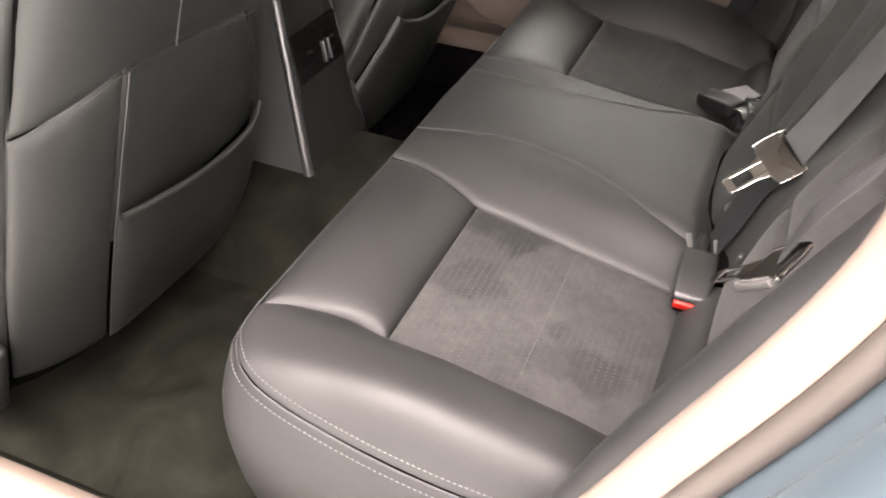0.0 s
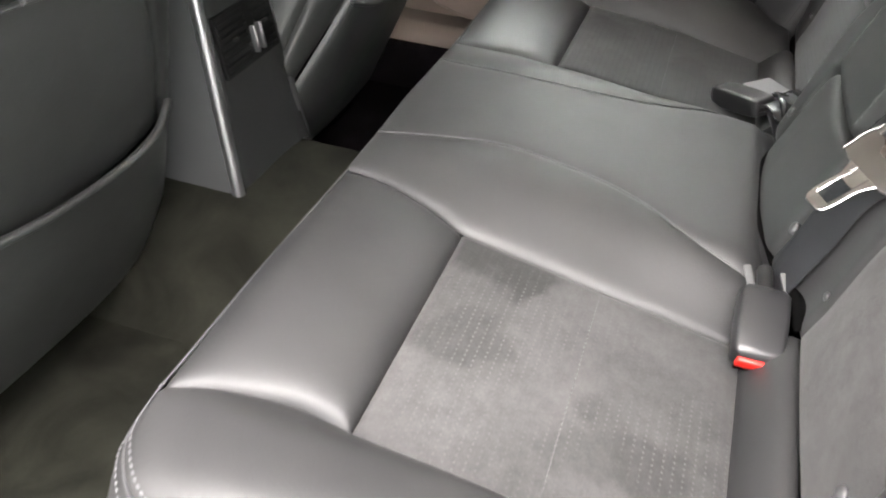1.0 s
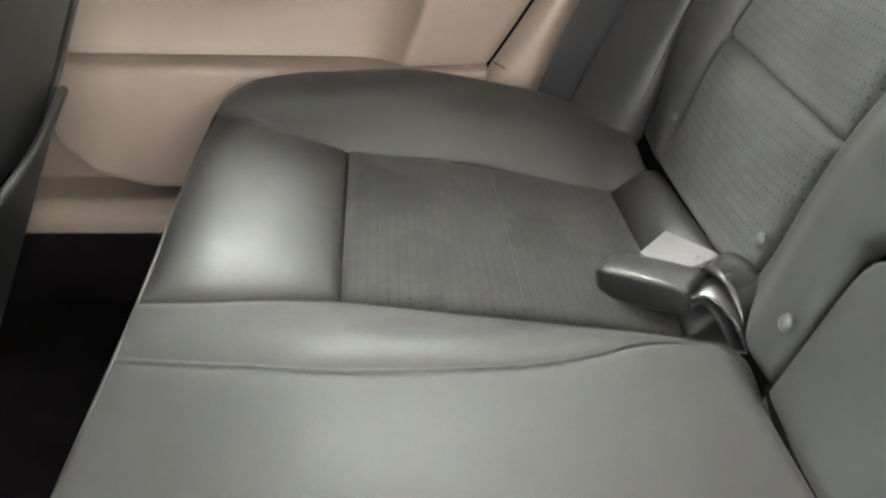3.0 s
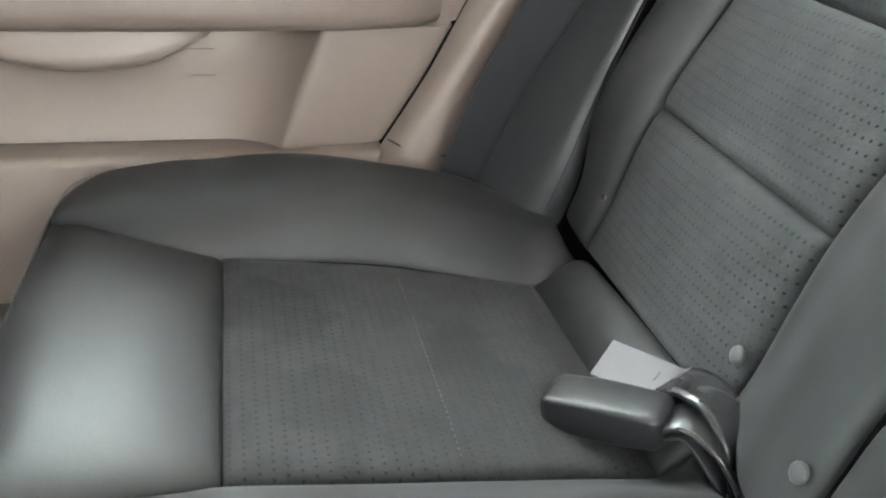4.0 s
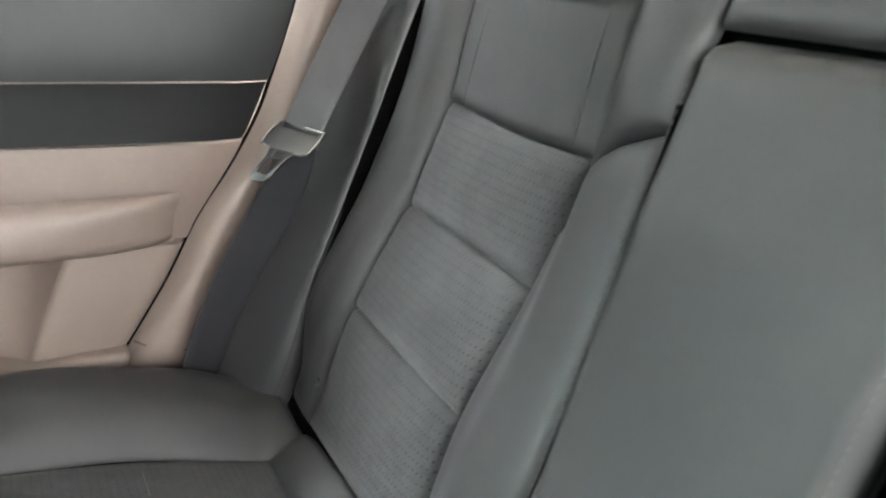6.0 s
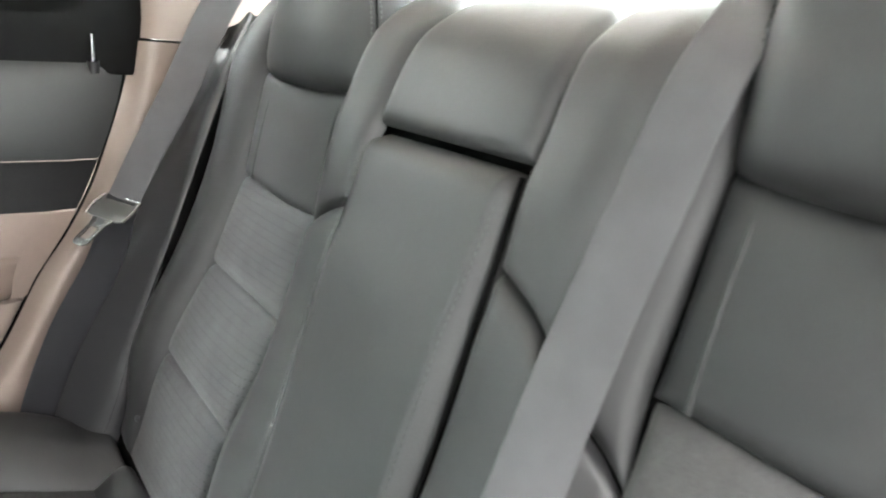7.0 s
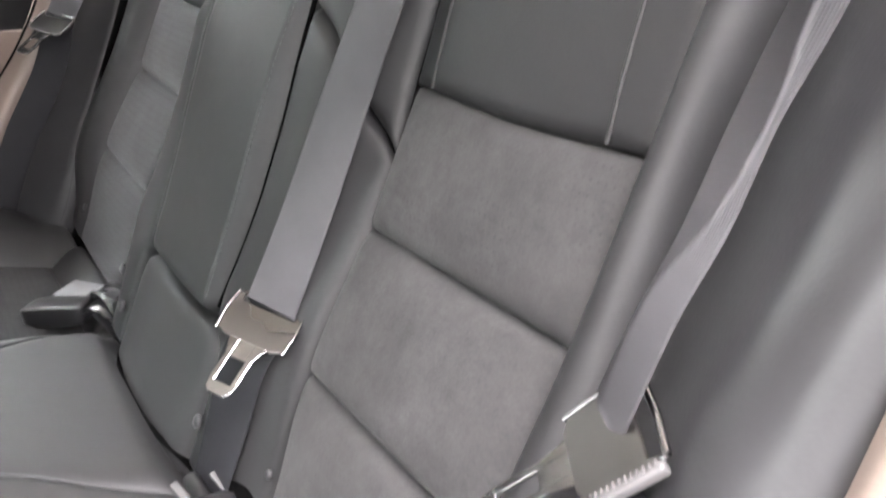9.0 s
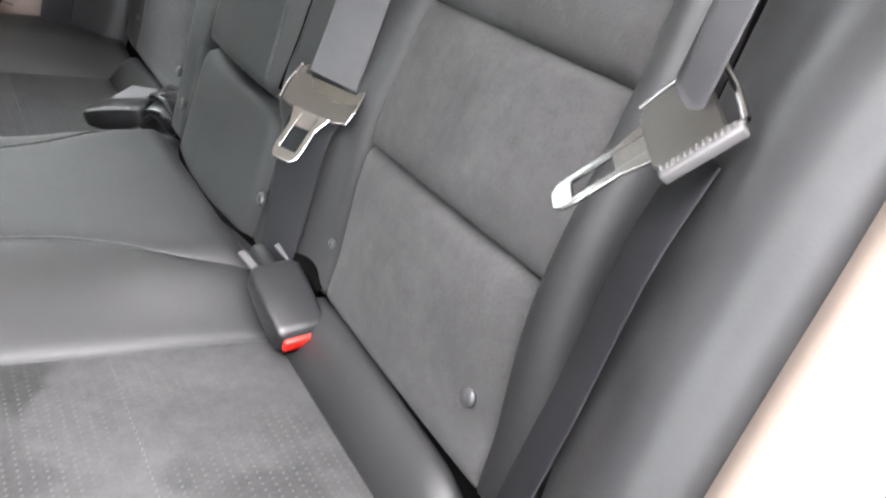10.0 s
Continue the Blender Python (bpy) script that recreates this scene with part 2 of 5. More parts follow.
def spline(pts, n=24):
    """A smooth line through the points, n + 1 places at even steps along it."""
    p = [Vector(q if len(q) == 3 else (*q, 0.0)) for q in pts]
    if len(p) == 2:
        return [p[0].lerp(p[1], i / n) for i in range(n + 1)]
    ext, fine = [2 * p[0] - p[1], *p, 2 * p[-1] - p[-2]], []
    for a, b, c, d in zip(ext, ext[1:], ext[2:], ext[3:]):
        for k in range(16):
            t = k / 16
            fine.append(0.5 * (2 * b + (c - a) * t + (2 * a - 5 * b + 4 * c - d) * t * t + (3 * b - a - 3 * c + d) * t ** 3))
    fine.append(p[-1])
    cum = np.r_[0, np.cumsum([(b - a).length for a, b in zip(fine, fine[1:])])]
    want = np.linspace(0, cum[-1], n + 1)
    cols = [np.interp(want, cum, [v[i] for v in fine]) for i in range(3)]
    return [Vector(v) for v in zip(*cols)]


def steps(n):
    """n + 1 values from 0 to 1, closer at both ends."""
    return [0.5 - 0.5 * math.cos(math.pi * i / n) * (0.55 + 0.45 * abs(math.cos(math.pi * i / n))) if 0 < i < n else float(i == n) for i in range(n + 1)]


def at_of(line, t):
    f = t * (len(line) - 1)
    i = min(int(f), len(line) - 2)
    return line[i].lerp(line[i + 1], f - i)


def grid_mesh(rows, flip=False):
    bm = bmesh.new()
    vs = [[bm.verts.new(p) for p in row] for row in rows]
    for a, b in zip(vs, vs[1:]):
        for i in range(len(a) - 1):
            f = (a[i], a[i + 1], b[i + 1], b[i])
            bm.faces.new(f[::-1] if flip else f)
    return bm


def pad(surf, c0, c1, d0, d1, n=(26, 26), puff=0.008, dip=0.006, r=0.009, edges=(1, 1, 1, 1), flip=False, sign=1, crease=0.005):
    """An upholstered panel between four seams (c0 to c1 across v, d0 to d1 across u), laid on surf and stuffed:
    it crowns in the middle by puff, rolls down by dip and tucks in by crease at its sewn edges (c0, c1, d0, d1: 1 sewn, 2 not tucked, 0 open)."""
    c0, c1, d0, d1 = (spline(c, 40) for c in (c0, c1, d0, d1))
    lu = 0.5 * (sum((b - a).length for a, b in zip(c0, c0[1:])) + sum((b - a).length for a, b in zip(c1, c1[1:])))
    lv = 0.5 * (sum((b - a).length for a, b in zip(d0, d0[1:])) + sum((b - a).length for a, b in zip(d1, d1[1:])))
    us, vs, rows = steps(n[0]), steps(n[1]), []
    for v in vs:
        row = []
        for u in us:
            q = (1 - v) * at_of(c0, u) + v * at_of(c1, u) + (1 - u) * at_of(d0, v) + u * at_of(d1, v)
            q -= (1 - u) * (1 - v) * c0[0] + u * (1 - v) * c0[-1] + (1 - u) * v * c1[0] + u * v * c1[-1]
            p = surf(q.x, q.y)
            e = 0.002
            nrm = (surf(q.x + e, q.y) - p).cross(surf(q.x, q.y + e) - p).normalized()
            gaps = ((v * lv, edges[0]), ((1 - v) * lv, edges[1]), (u * lu, edges[2]), ((1 - u) * lu, edges[3]))
            near, tuck = min([9.0] + [d for d, on in gaps if on]), min([9.0] + [d for d, on in gaps if on == 1])
            cu = 1.0 if not (edges[2] or edges[3]) else (math.sin(math.pi * u) if edges[2] and edges[3] else math.sin(math.pi / 2 * (u if edges[2] else 1 - u)))
            cv = 1.0 if not (edges[0] or edges[1]) else (math.sin(math.pi * v) if edges[0] and edges[1] else math.sin(math.pi / 2 * (v if edges[0] else 1 - v)))
            crown = max(cu, 0) ** 0.55 * max(cv, 0) ** 0.55
            row.append(p + sign * nrm * (puff * crown - dip * math.exp(-near / r) - crease * math.exp(-tuck / 0.0028)))
        rows.append(row)
    return grid_mesh(rows, flip)


def skin(lines, n=24, flip=False, m=0):
    """A sheet drawn over lines in space, one after another."""
    ls = [spline(s, n) for s in lines]
    if m:
        cols = [spline([s[i] for s in ls], m) for i in range(n + 1)]
        ls = [[c[j] for c in cols] for j in range(m + 1)]
    return grid_mesh(ls, flip)


def tube(pts, r, n=40, sides=8, taper=None):
    line, rows = spline(pts, n), []
    for i, p in enumerate(line):
        t = (line[min(i + 1, n)] - line[max(i - 1, 0)]).normalized()
        a = t.cross(Vector((0.13, 0.31, 0.94))).normalized()
        b = t.cross(a)
        k = r if taper is None else taper(i / n) * r
        rows.append([p + k * (math.cos(x) * a + math.sin(x) * b) for x in (2 * math.pi * j / sides for j in range(sides + 1))])
    bm = grid_mesh(rows)
    bmesh.ops.remove_doubles(bm, verts=bm.verts, dist=1e-6)
    return bm


def prism(outline, axis, a, b, bevel=0.004, segments=3):
    """A slab: an outline in the two other axes, from a to b along axis, with rounded edges."""
    bm = bmesh.new()
    def put(u, v, w):
        return {"x": (w, u, v), "y": (u, w, v), "z": (u, v, w)}[axis]
    lo, hi = [bm.verts.new(put(u, v, a)) for u, v in outline], [bm.verts.new(put(u, v, b)) for u, v in outline]
    bm.faces.new(lo[::-1])
    bm.faces.new(hi)
    for i in range(len(lo)):
        j = (i + 1) % len(lo)
        bm.faces.new((lo[i], lo[j], hi[j], hi[i]))
    bmesh.ops.recalc_face_normals(bm, faces=bm.faces)
    if bevel:
        bmesh.ops.bevel(bm, geom=list(bm.edges), offset=bevel, segments=segments, affect="EDGES", profile=0.5, clamp_overlap=True)
    return bm


def box(size, m, bevel=0.003, segments=3):
    sx, sy, sz = (s / 2 for s in size)
    bm = prism([(-sx, -sy), (sx, -sy), (sx, sy), (-sx, sy)], "z", -sz, sz, bevel, segments)
    bmesh.ops.transform(bm, matrix=m, verts=bm.verts)
    return bm


def frame_at(origin, x_to, z_hint):
    """A pose whose x points along x_to and whose z leans to z_hint."""
    x = Vector(x_to).normalized()
    y = Vector(z_hint).cross(x).normalized()
    z = x.cross(y)
    m = Matrix((x, y, z)).transposed().to_4x4()
    m.translation = origin
    return m


def ribbon(pts, sides, width, n=60, thick=0.0016, uv=True):
    """A strap along pts, whose breadth lies along the vectors in sides, with real thickness and rounded selvages."""
    line, way = spline(pts, n), spline(sides, n)
    rows = []
    for i, p in enumerate(line):
        t = (line[min(i + 1, n)] - line[max(i - 1, 0)]).normalized()
        s = way[i] - t * way[i].dot(t)
        s.normalize()
        o = t.cross(s)
        ring = [(-0.5, 0.35), (-0.47, 1), (-0.3, 0.8), (0, 0.8), (0.3, 0.8), (0.47, 1), (0.5, 0.35), (0.5, -0.35), (0.47, -1), (0, -0.8), (-0.47, -1), (-0.5, -0.35), (-0.5, 0.35)]
        rows.append([p + s * (k * width) + o * (h * thick / 2) for k, h in ring])
    bm = grid_mesh(rows)
    lay = bm.loops.layers.uv.new("uv")
    bm.verts.index_update()
    ks = [-0.5, -0.47, -0.3, 0, 0.3, 0.47, 0.5, 0.5, 0.47, 0, -0.47, -0.5, -0.5]
    for f in bm.faces:
        for lp in f.loops:
            lp[lay].uv = (ks[lp.vert.index % 13] + 0.5, lp.vert.index // 13 * 0.02)
    return bm


def stitches(line_pts, name, parent, gap=0.0065, long=0.0042, r=0.0007, lift=Vector((0, 0, 0)), mat=None):
    """A row of thread stitches along a seam, as one part."""
    line = spline(line_pts, 200)
    total = sum((b - a).length for a, b in zip(line, line[1:]))
    count = max(int(total / gap), 1)
    verts, faces = [], []
    for i in range(count):
        p, q = at_of(line, i / count), at_of(line, min((i + long / gap) / count, 1.0))
        t = (q - p).normalized()
        a = t.cross(Vector((0.2, 0.3, 0.9))).normalized()
        b = t.cross(a)
        k = len(verts)
        for end, s in ((p, 0.5), (p.lerp(q, 0.3), 1.0), (p.lerp(q, 0.7), 1.0), (q, 0.5)):
            verts += [end + lift + r * s * v for v in (a, b, -a, -b)]
        for j in range(3):
            for c in range(4):
                d = (c + 1) % 4
                faces.append((k + 4 * j + c, k + 4 * j + d, k + 4 * j + 4 + d, k + 4 * j + 4 + c))
    off = base_of(parent)
    me = bpy.data.meshes.new(name)
    me.from_pydata([v - off for v in verts], [], faces)
    me.shade_smooth()
    me.materials.append(mat or THREAD)
    ob = new(name, me)
    ob.parent = parent
    return tagged(ob, kind="stuff")


def smooth(a, b, v):
    t = min(max((v - a) / (b - a), 0.0), 1.0)
    return t * t * (3 - 2 * t)


# ---------------------------------------------------------------- rear bench: cushion
def hump_height(y):
    return float(np.mean(np.interp(y + np.linspace(-0.045, 0.045, 10), [0.12, 0.25, 0.36, 0.46, 0.56, 0.61], [0.050, 0.048, 0.044, 0.037, 0.016, 0.002])))


def cushion_top(x, y):
    """The seat's upper face: sloping back, with a raised middle and a lip at the rear."""
    ax = abs(x)
    z = 0.40 + 0.167 * (y - 0.46)
    z += hump_height(y) * (1 - smooth(0.105 + 0.036 * smooth(0.34, 0.21, y), 0.232, ax))
    z += 0.005 * smooth(0.455, 0.52, y) * (1 - smooth(0.565, 0.606, y)) * smooth(0.16, 0.24, ax)
    swell = smooth(0.635, 0.36, y) * (0.5 + 0.5 * smooth(0.10, 0.25, y))
    z += (0.038 * smooth(0.500, 0.560, ax) + 0.014 * smooth(0.53, 0.612, ax)) * (1 - 0.72 * smooth(0.612, 0.668, ax)) * swell
    z -= 0.006 * smooth(0.62, 0.66, ax)
    z -= 0.026 * smooth(0.185, 0.157, y) * (1 - smooth(0.13, 0.19, ax))
    z += 0.040 * smooth(0.182, 0.130, y) * smooth(0.18, 0.24, ax) * (1 - 0.7 * smooth(0.47, 0.55, ax))
    return Vector((x, y, z))


def mirrored(pts, s):
    return [(s * p[0], *p[1:]) for p in pts]


SEAM_IN = [(0.112, 0.598), (0.099, 0.52), (0.092, 0.45), (0.105, 0.35), (0.125, 0.29), (0.155, 0.235), (0.178, 0.15)]
SEAM_OUT = [(0.188, 0.602), (0.192, 0.560), (0.204, 0.515), (0.214, 0.482), (0.222, 0.46)]
SEAM_OUT_REAR = [(0.222, 0.46), (0.226, 0.38), (0.231, 0.29), (0.236, 0.175)]
SEAM_SIDE = [(0.540, 0.602), (0.521, 0.556), (0.507, 0.508), (0.505, 0.46)]
OUTER = [(0.547, 0.603), (0.604, 0.590), (0.646, 0.540), (0.661, 0.43), (0.661, 0.31), (0.648, 0.21), (0.600, 0.135)]

bench = thing("rear_bench_seat", "dark grey leather rear bench seat with suede inserts, slightly worn", "car seat", (0, 0.36, 0.12))
for s in (1, -1):
    ya, yb = 0.175, 0.46
    xi = lambda v: float(np.interp(v, [0.175, 0.29, 0.38, 0.46], [0.236, 0.231, 0.226, 0.222]))
    xo = lambda v: float(np.interp(v, [0.175, 0.32, 0.46], [0.505, 0.511, 0.505]))
    part("seat_insert", pad(cushion_top, mirrored([(xi(ya), ya), (xo(ya), ya)], s), mirrored([(xi(yb), yb), (xo(yb), yb)], s), mirrored([(xi(ya), ya), (xi((ya + yb) / 2), (ya + yb) / 2), (xi(yb), yb)], s), mirrored([(xo(ya), ya), (xo((ya + yb) / 2), (ya + yb) / 2), (xo(yb), yb)], s), (44, 40), 0.004, 0.004, 0.006), SUEDE_SEAT_SHADED if s > 0 else SUEDE_SEAT, bench, "brushed dark grey suede insert with blotchy nap")
    stitches([cushion_top(s * x, 0.3125) + Vector((0, 0, h)) for x, h in ((0.245, 0.0010), (0.28, 0.0038), (0.33, 0.0043), (0.37, 0.0045), (0.42, 0.0043), (0.46, 0.0038), (0.495, 0.0010))], "insert_stitching", bench, 0.0060, 0.0034, 0.00045, mat=DARK_THREAD)
    part("front_bolster", pad(cushion_top, mirrored([(0.222, 0.46), (0.505, 0.46)], s), mirrored([(0.188, 0.602), (0.36, 0.606), (0.540, 0.602)], s), mirrored(SEAM_OUT[::-1], s), mirrored(SEAM_SIDE[::-1], s), (36, 32), 0.014, 0.007, 0.010, (1, 2, 1, 1)), LEATHER, bench)
    inner = SEAM_SIDE + [(0.512, 0.32), (0.505, 0.178), (0.514, 0.128)]
    part("side_bolster", pad(cushion_top, mirrored([(0.540, 0.602), (0.547, 0.603)], s), mirrored([(0.514, 0.128), (0.600, 0.135)], s), mirrored(inner, s), mirrored(OUTER, s), (26, 64), 0.010, 0.004, 0.006, (1, 1, 1, 2)), LEATHER, bench)
    part("rear_band", pad(cushion_top, mirrored([(0.236, 0.12), (0.514, 0.128)], s), mirrored([(0.236, 0.175), (0.505, 0.178)], s), mirrored([(0.236, 0.12), (0.236, 0.175)], s), mirrored([(0.514, 0.128), (0.505, 0.178)], s), (30, 14), 0.010, 0.006), LEATHER, bench)
    part("hump_side", pad(cushion_top, mirrored([(0.112, 0.598), (0.188, 0.602)], s), mirrored([(0.178, 0.15), (0.236, 0.15)], s), mirrored(SEAM_IN, s), mirrored(SEAM_OUT + SEAM_OUT_REAR[1:-1] + [(0.236, 0.15)], s), (22, 60), 0.007, 0.002, 0.009, (2, 1, 2, 1)), LEATHER, bench)
    part("hump_seam", tube([cushion_top(s * x, y) + Vector((0, 0, 0.0002)) for x, y in SEAM_IN], 0.0010, 60), PIPING, bench)
part("hump_centre", pad(cushion_top, [(-0.178, 0.15), (0.178, 0.15)], [(-0.112, 0.598), (0, 0.602), (0.112, 0.598)], mirrored(SEAM_IN[::-1], -1), SEAM_IN[::-1], (40, 46), 0.006, 0.002, 0.009, (1, 2, 2, 2)), LEATHER, bench)
front = [(0, 0.602), (0.188, 0.603), (0.36, 0.606), (0.5, 0.605)]
rim2 = [(-x, y) for x, y in OUTER[::-1]] + [(-x, y) for x, y in front[::-1][:-1]] + front + OUTER
rim = [cushion_top(x, y) - Vector((0, 0, 0.0055)) for x, y in rim2]
def out_of(p):
    return Vector((p.x * 0.55, max(p.y - 0.36, -0.1), 0)).normalized()
part("skirt", skin([rim, [p + out_of(p) * 0.016 + Vector((0, 0, -0.03)) for p in rim], [p + out_of(p) * 0.024 + Vector((0, 0, -0.09)) for p in rim], [p + out_of(p) * 0.004 + Vector((0, 0, -0.20)) for p in rim], [p - out_of(p) * 0.05 + Vector((0, 0, -0.27)) for p in rim]], 160, False, 14), LEATHER, bench)
part("edge_piping", tube(rim, 0.0012, 200), PIPING, bench)
for s in (1, -1):
    line = [cushion_top(s * x, y) for x, y in OUTER]
    for k, h in ((0.0065, -0.0120), (-0.0060, 0.0042)):
        stitches([p + out_of(p) * k + Vector((0, 0, h)) for p in line], "edge_stitching", bench, 0.0060, 0.0038, 0.0008)

# ---------------------------------------------------------------- rear bench: backrest
BACK_S = [0.34, 0.40, 0.43, 0.528, 0.645, 0.757, 0.883, 0.94, 0.985, 1.04, 1.12, 1.2]
BACK_Y = [0.150, 0.128, 0.116, 0.087, 0.028, -0.016, -0.048, -0.066, -0.092, -0.140, -0.218, -0.298]
BACK_Z = [0.34, 0.40, 0.43, 0.528, 0.645, 0.757, 0.883, 0.936, 0.968, 0.985, 0.986, 0.98]


def profile(s):
    """A smooth reading of the backrest's side view at height s."""
    s = min(max(s, BACK_S[0]), BACK_S[-1])
    i = min(max(int(np.searchsorted(BACK_S, s)) - 1, 0), len(BACK_S) - 2)
    h = BACK_S[i + 1] - BACK_S[i]
    t, out = (s - BACK_S[i]) / h, []
    for v in (BACK_Y, BACK_Z):
        m0 = (v[i + 1] - v[max(i - 1, 0)]) / (BACK_S[i + 1] - BACK_S[max(i - 1, 0)]) * h
        j = min(i + 2, len(v) - 1)
        m1 = (v[j] - v[i]) / (BACK_S[j] - BACK_S[i]) * h
        out.append((2 * t ** 3 - 3 * t * t + 1) * v[i] + (t ** 3 - 2 * t * t + t) * m0 + (3 * t * t - 2 * t ** 3) * v[i + 1] + (t ** 3 - t * t) * m1)
    return out


def back_face(x, s):
    """The backrest: the middle third stands forward of the two seats."""
    y, z = profile(s)
    mid = float(np.interp(s, [0.40, 0.43, 0.51, 0.57, 0.66, 0.75, 0.86, 0.95, 1.02], [0.026, 0.027, 0.022, 0.022, 0.034, 0.044, 0.042, 0.030, 0.0]))
    return Vector((x, y + mid * (1 - smooth(0.165, 0.236, abs(x))), z))


def back_out(x, s, d):
    """A place d in front of the backrest."""
    p = back_face(x, s)
    n = (back_face(x + 0.002, s) - p).cross(back_face(x, s + 0.002) - p).normalized()
    return p - n * d if n.y < 0 else p + n * d


def lifted(d):
    return lambda x, s: back_out(x, s, d)


def beside_armrest(x, s):
    """The backrest beside the armrest, level with its face."""
    return back_out(x, s, 0.005 * (1 - smooth(0.128, 0.215, abs(x))) * smooth(0.49, 0.56, s) * (1 - smooth(0.83, 0.90, s)))


def far_edge(x, s):
    """The far backrest, swelling forward at its outer edge."""
    return back_out(x, s, 0.014 * smooth(0.505, 0.56, abs(x)) * smooth(0.42, 0.52, s) * (1 - smooth(0.88, 0.96, s)))


IN_X = [(0.246, 0.385), (0.243, 0.525), (0.235, 0.64), (0.231, 0.752), (0.236, 0.885)]
OUT_X = [(0.505, 0.385), (0.496, 0.53), (0.492, 0.645), (0.492, 0.757), (0.500, 0.885)]


def bpad(surf, *a, **k):
    """pad(), stuffed towards the sitter."""
    return pad(surf, *a, **k, sign=-1)


back = bench
for s in (1, -1):
    for k in range(3):
        a, b, c, d = IN_X[k], IN_X[k + 1], OUT_X[k], OUT_X[k + 1]
        part("back_insert", bpad(back_face, mirrored([a, ((a[0] + c[0]) / 2, (a[1] + c[1]) / 2), c], s), mirrored([b, ((b[0] + d[0]) / 2, (b[1] + d[1]) / 2 - 0.004 * (k == 2)), d], s), mirrored([a, b], s), mirrored([c, d], s), (34, 26), 0.010, 0.008, 0.008), SUEDE_BACK if s > 0 else SUEDE_BACK_WORN, back, "dark grey suede backrest insert with pin holes")
    a, b, c, d = IN_X[3], IN_X[4], OUT_X[3], OUT_X[4]
    lo = lambda t: (a[0] + (c[0] - a[0]) * t, a[1] + (c[1] - a[1]) * t - 0.006 * math.sin(math.pi * t))
    hi = lambda t: (b[0] + (d[0] - b[0]) * t, b[1] + (d[1] - b[1]) * t - 0.008 * math.sin(math.pi * t))
    part("shoulder_panel", bpad(back_face, mirrored([lo(0), lo(0.5), lo(1)], s), mirrored([hi(0), hi(0.5), hi(1)], s), mirrored([lo(0), hi(0)], s), mirrored([lo(1), hi(1)], s), (36, 24), 0.006, 0.004, 0.005), LEATHER, back)
    for t0, t1 in ((0.11, 0.11), (0.855, 0.82)):
        a_, b_ = Vector(lo(t0)), Vector(hi(t1))
        ridge = [a_.lerp(b_, 0.02 + 0.90 * k / 6) for k in range(7)]
        part("shoulder_ridge", tube([back_out(s * p.x, p.y, -0.0036 + 0.0072 * math.sin(math.pi * (0.06 + 0.88 * k / 6)) ** 0.5) for k, p in enumerate(ridge)], 0.0018, 30), LEATHER, back)
    # inner bolster, parted by a slanting seam
    part("inner_bolster", bpad(beside_armrest, mirrored([(0.128, 0.385), (0.246, 0.385)], s), mirrored([(0.113, 0.800), (0.169, 0.775), (0.204, 0.727), (0.238, 0.690)], s), mirrored([(0.128, 0.385), (0.1275, 0.50), (0.105, 0.523), (0.108, 0.66), (0.113, 0.800)], s), mirrored([(0.246, 0.385), (0.243, 0.525), (0.238, 0.690)], s), (22, 44), 0.005, 0.003, 0.006, crease=0.012), LEATHER, back)
    part("upper_bolster", bpad(beside_armrest, mirrored([(0.113, 0.800), (0.169, 0.775), (0.204, 0.727), (0.238, 0.690)], s), mirrored([(0.098, 1.12), (0.225, 1.12)], s), mirrored([(0.113, 0.800), (0.112, 0.866), (0.109, 0.92), (0.104, 0.98), (0.100, 1.12)], s), mirrored([(0.238, 0.690), (0.231, 0.752), (0.236, 0.885), (0.232, 0.98), (0.225, 1.12)], s), (22, 50), 0.005, 0.005, 0.009, (1, 0, 1, 1), crease=0.012), LEATHER, back)
    part("outer_bolster", bpad(far_edge if s > 0 else back_face, mirrored([(0.505, 0.385), (0.562, 0.39)], s), mirrored([(0.505, 1.06), (0.590, 1.06)], s), mirrored(OUT_X + [(0.505, 0.97), (0.505, 1.06)], s), mirrored([(0.566, 0.39), (0.563, 0.53), (0.562, 0.70), (0.566, 0.85), (0.580, 0.96), (0.594, 1.06)] if s > 0 else [(0.556, 0.39), (0.543, 0.53), (0.533, 0.68), (0.529, 0.757), (0.536, 0.82), (0.545, 0.885), (0.553, 0.915), (0.574, 0.97), (0.590, 1.06)], s), (18, 64), 0.022, 0.006), LEATHER, back)
part("centre_top", bpad(back_face, [(-0.109, 0.870), (0.109, 0.870)], [(-0.100, 1.12), (0.100, 1.12)], [(-0.109, 0.870), (-0.108, 0.92), (-0.103, 0.98), (-0.100, 1.12)], [(0.109, 0.870), (0.108, 0.92), (0.103, 0.98), (0.100, 1.12)], (36, 36), 0.005, 0.006, 0.005, (1, 0, 1, 1)), LEATHER, back)
# near-black tube standing for the shade where cushion meets backrest
part("crease_shade", tube([(-0.138, 0.146, 0.373), (-0.118, 0.158, 0.388), (-0.06, 0.172, 0.3925), (0.0, 0.1745, 0.393), (0.06, 0.172, 0.3925), (0.118, 0.158, 0.388), (0.138, 0.146, 0.373)], 0.0034, 50, 10), GAP, back)
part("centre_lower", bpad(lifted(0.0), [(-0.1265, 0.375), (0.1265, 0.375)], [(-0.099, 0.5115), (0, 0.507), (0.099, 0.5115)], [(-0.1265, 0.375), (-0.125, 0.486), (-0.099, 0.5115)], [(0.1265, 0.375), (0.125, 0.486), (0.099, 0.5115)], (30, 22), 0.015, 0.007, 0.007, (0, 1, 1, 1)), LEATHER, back)
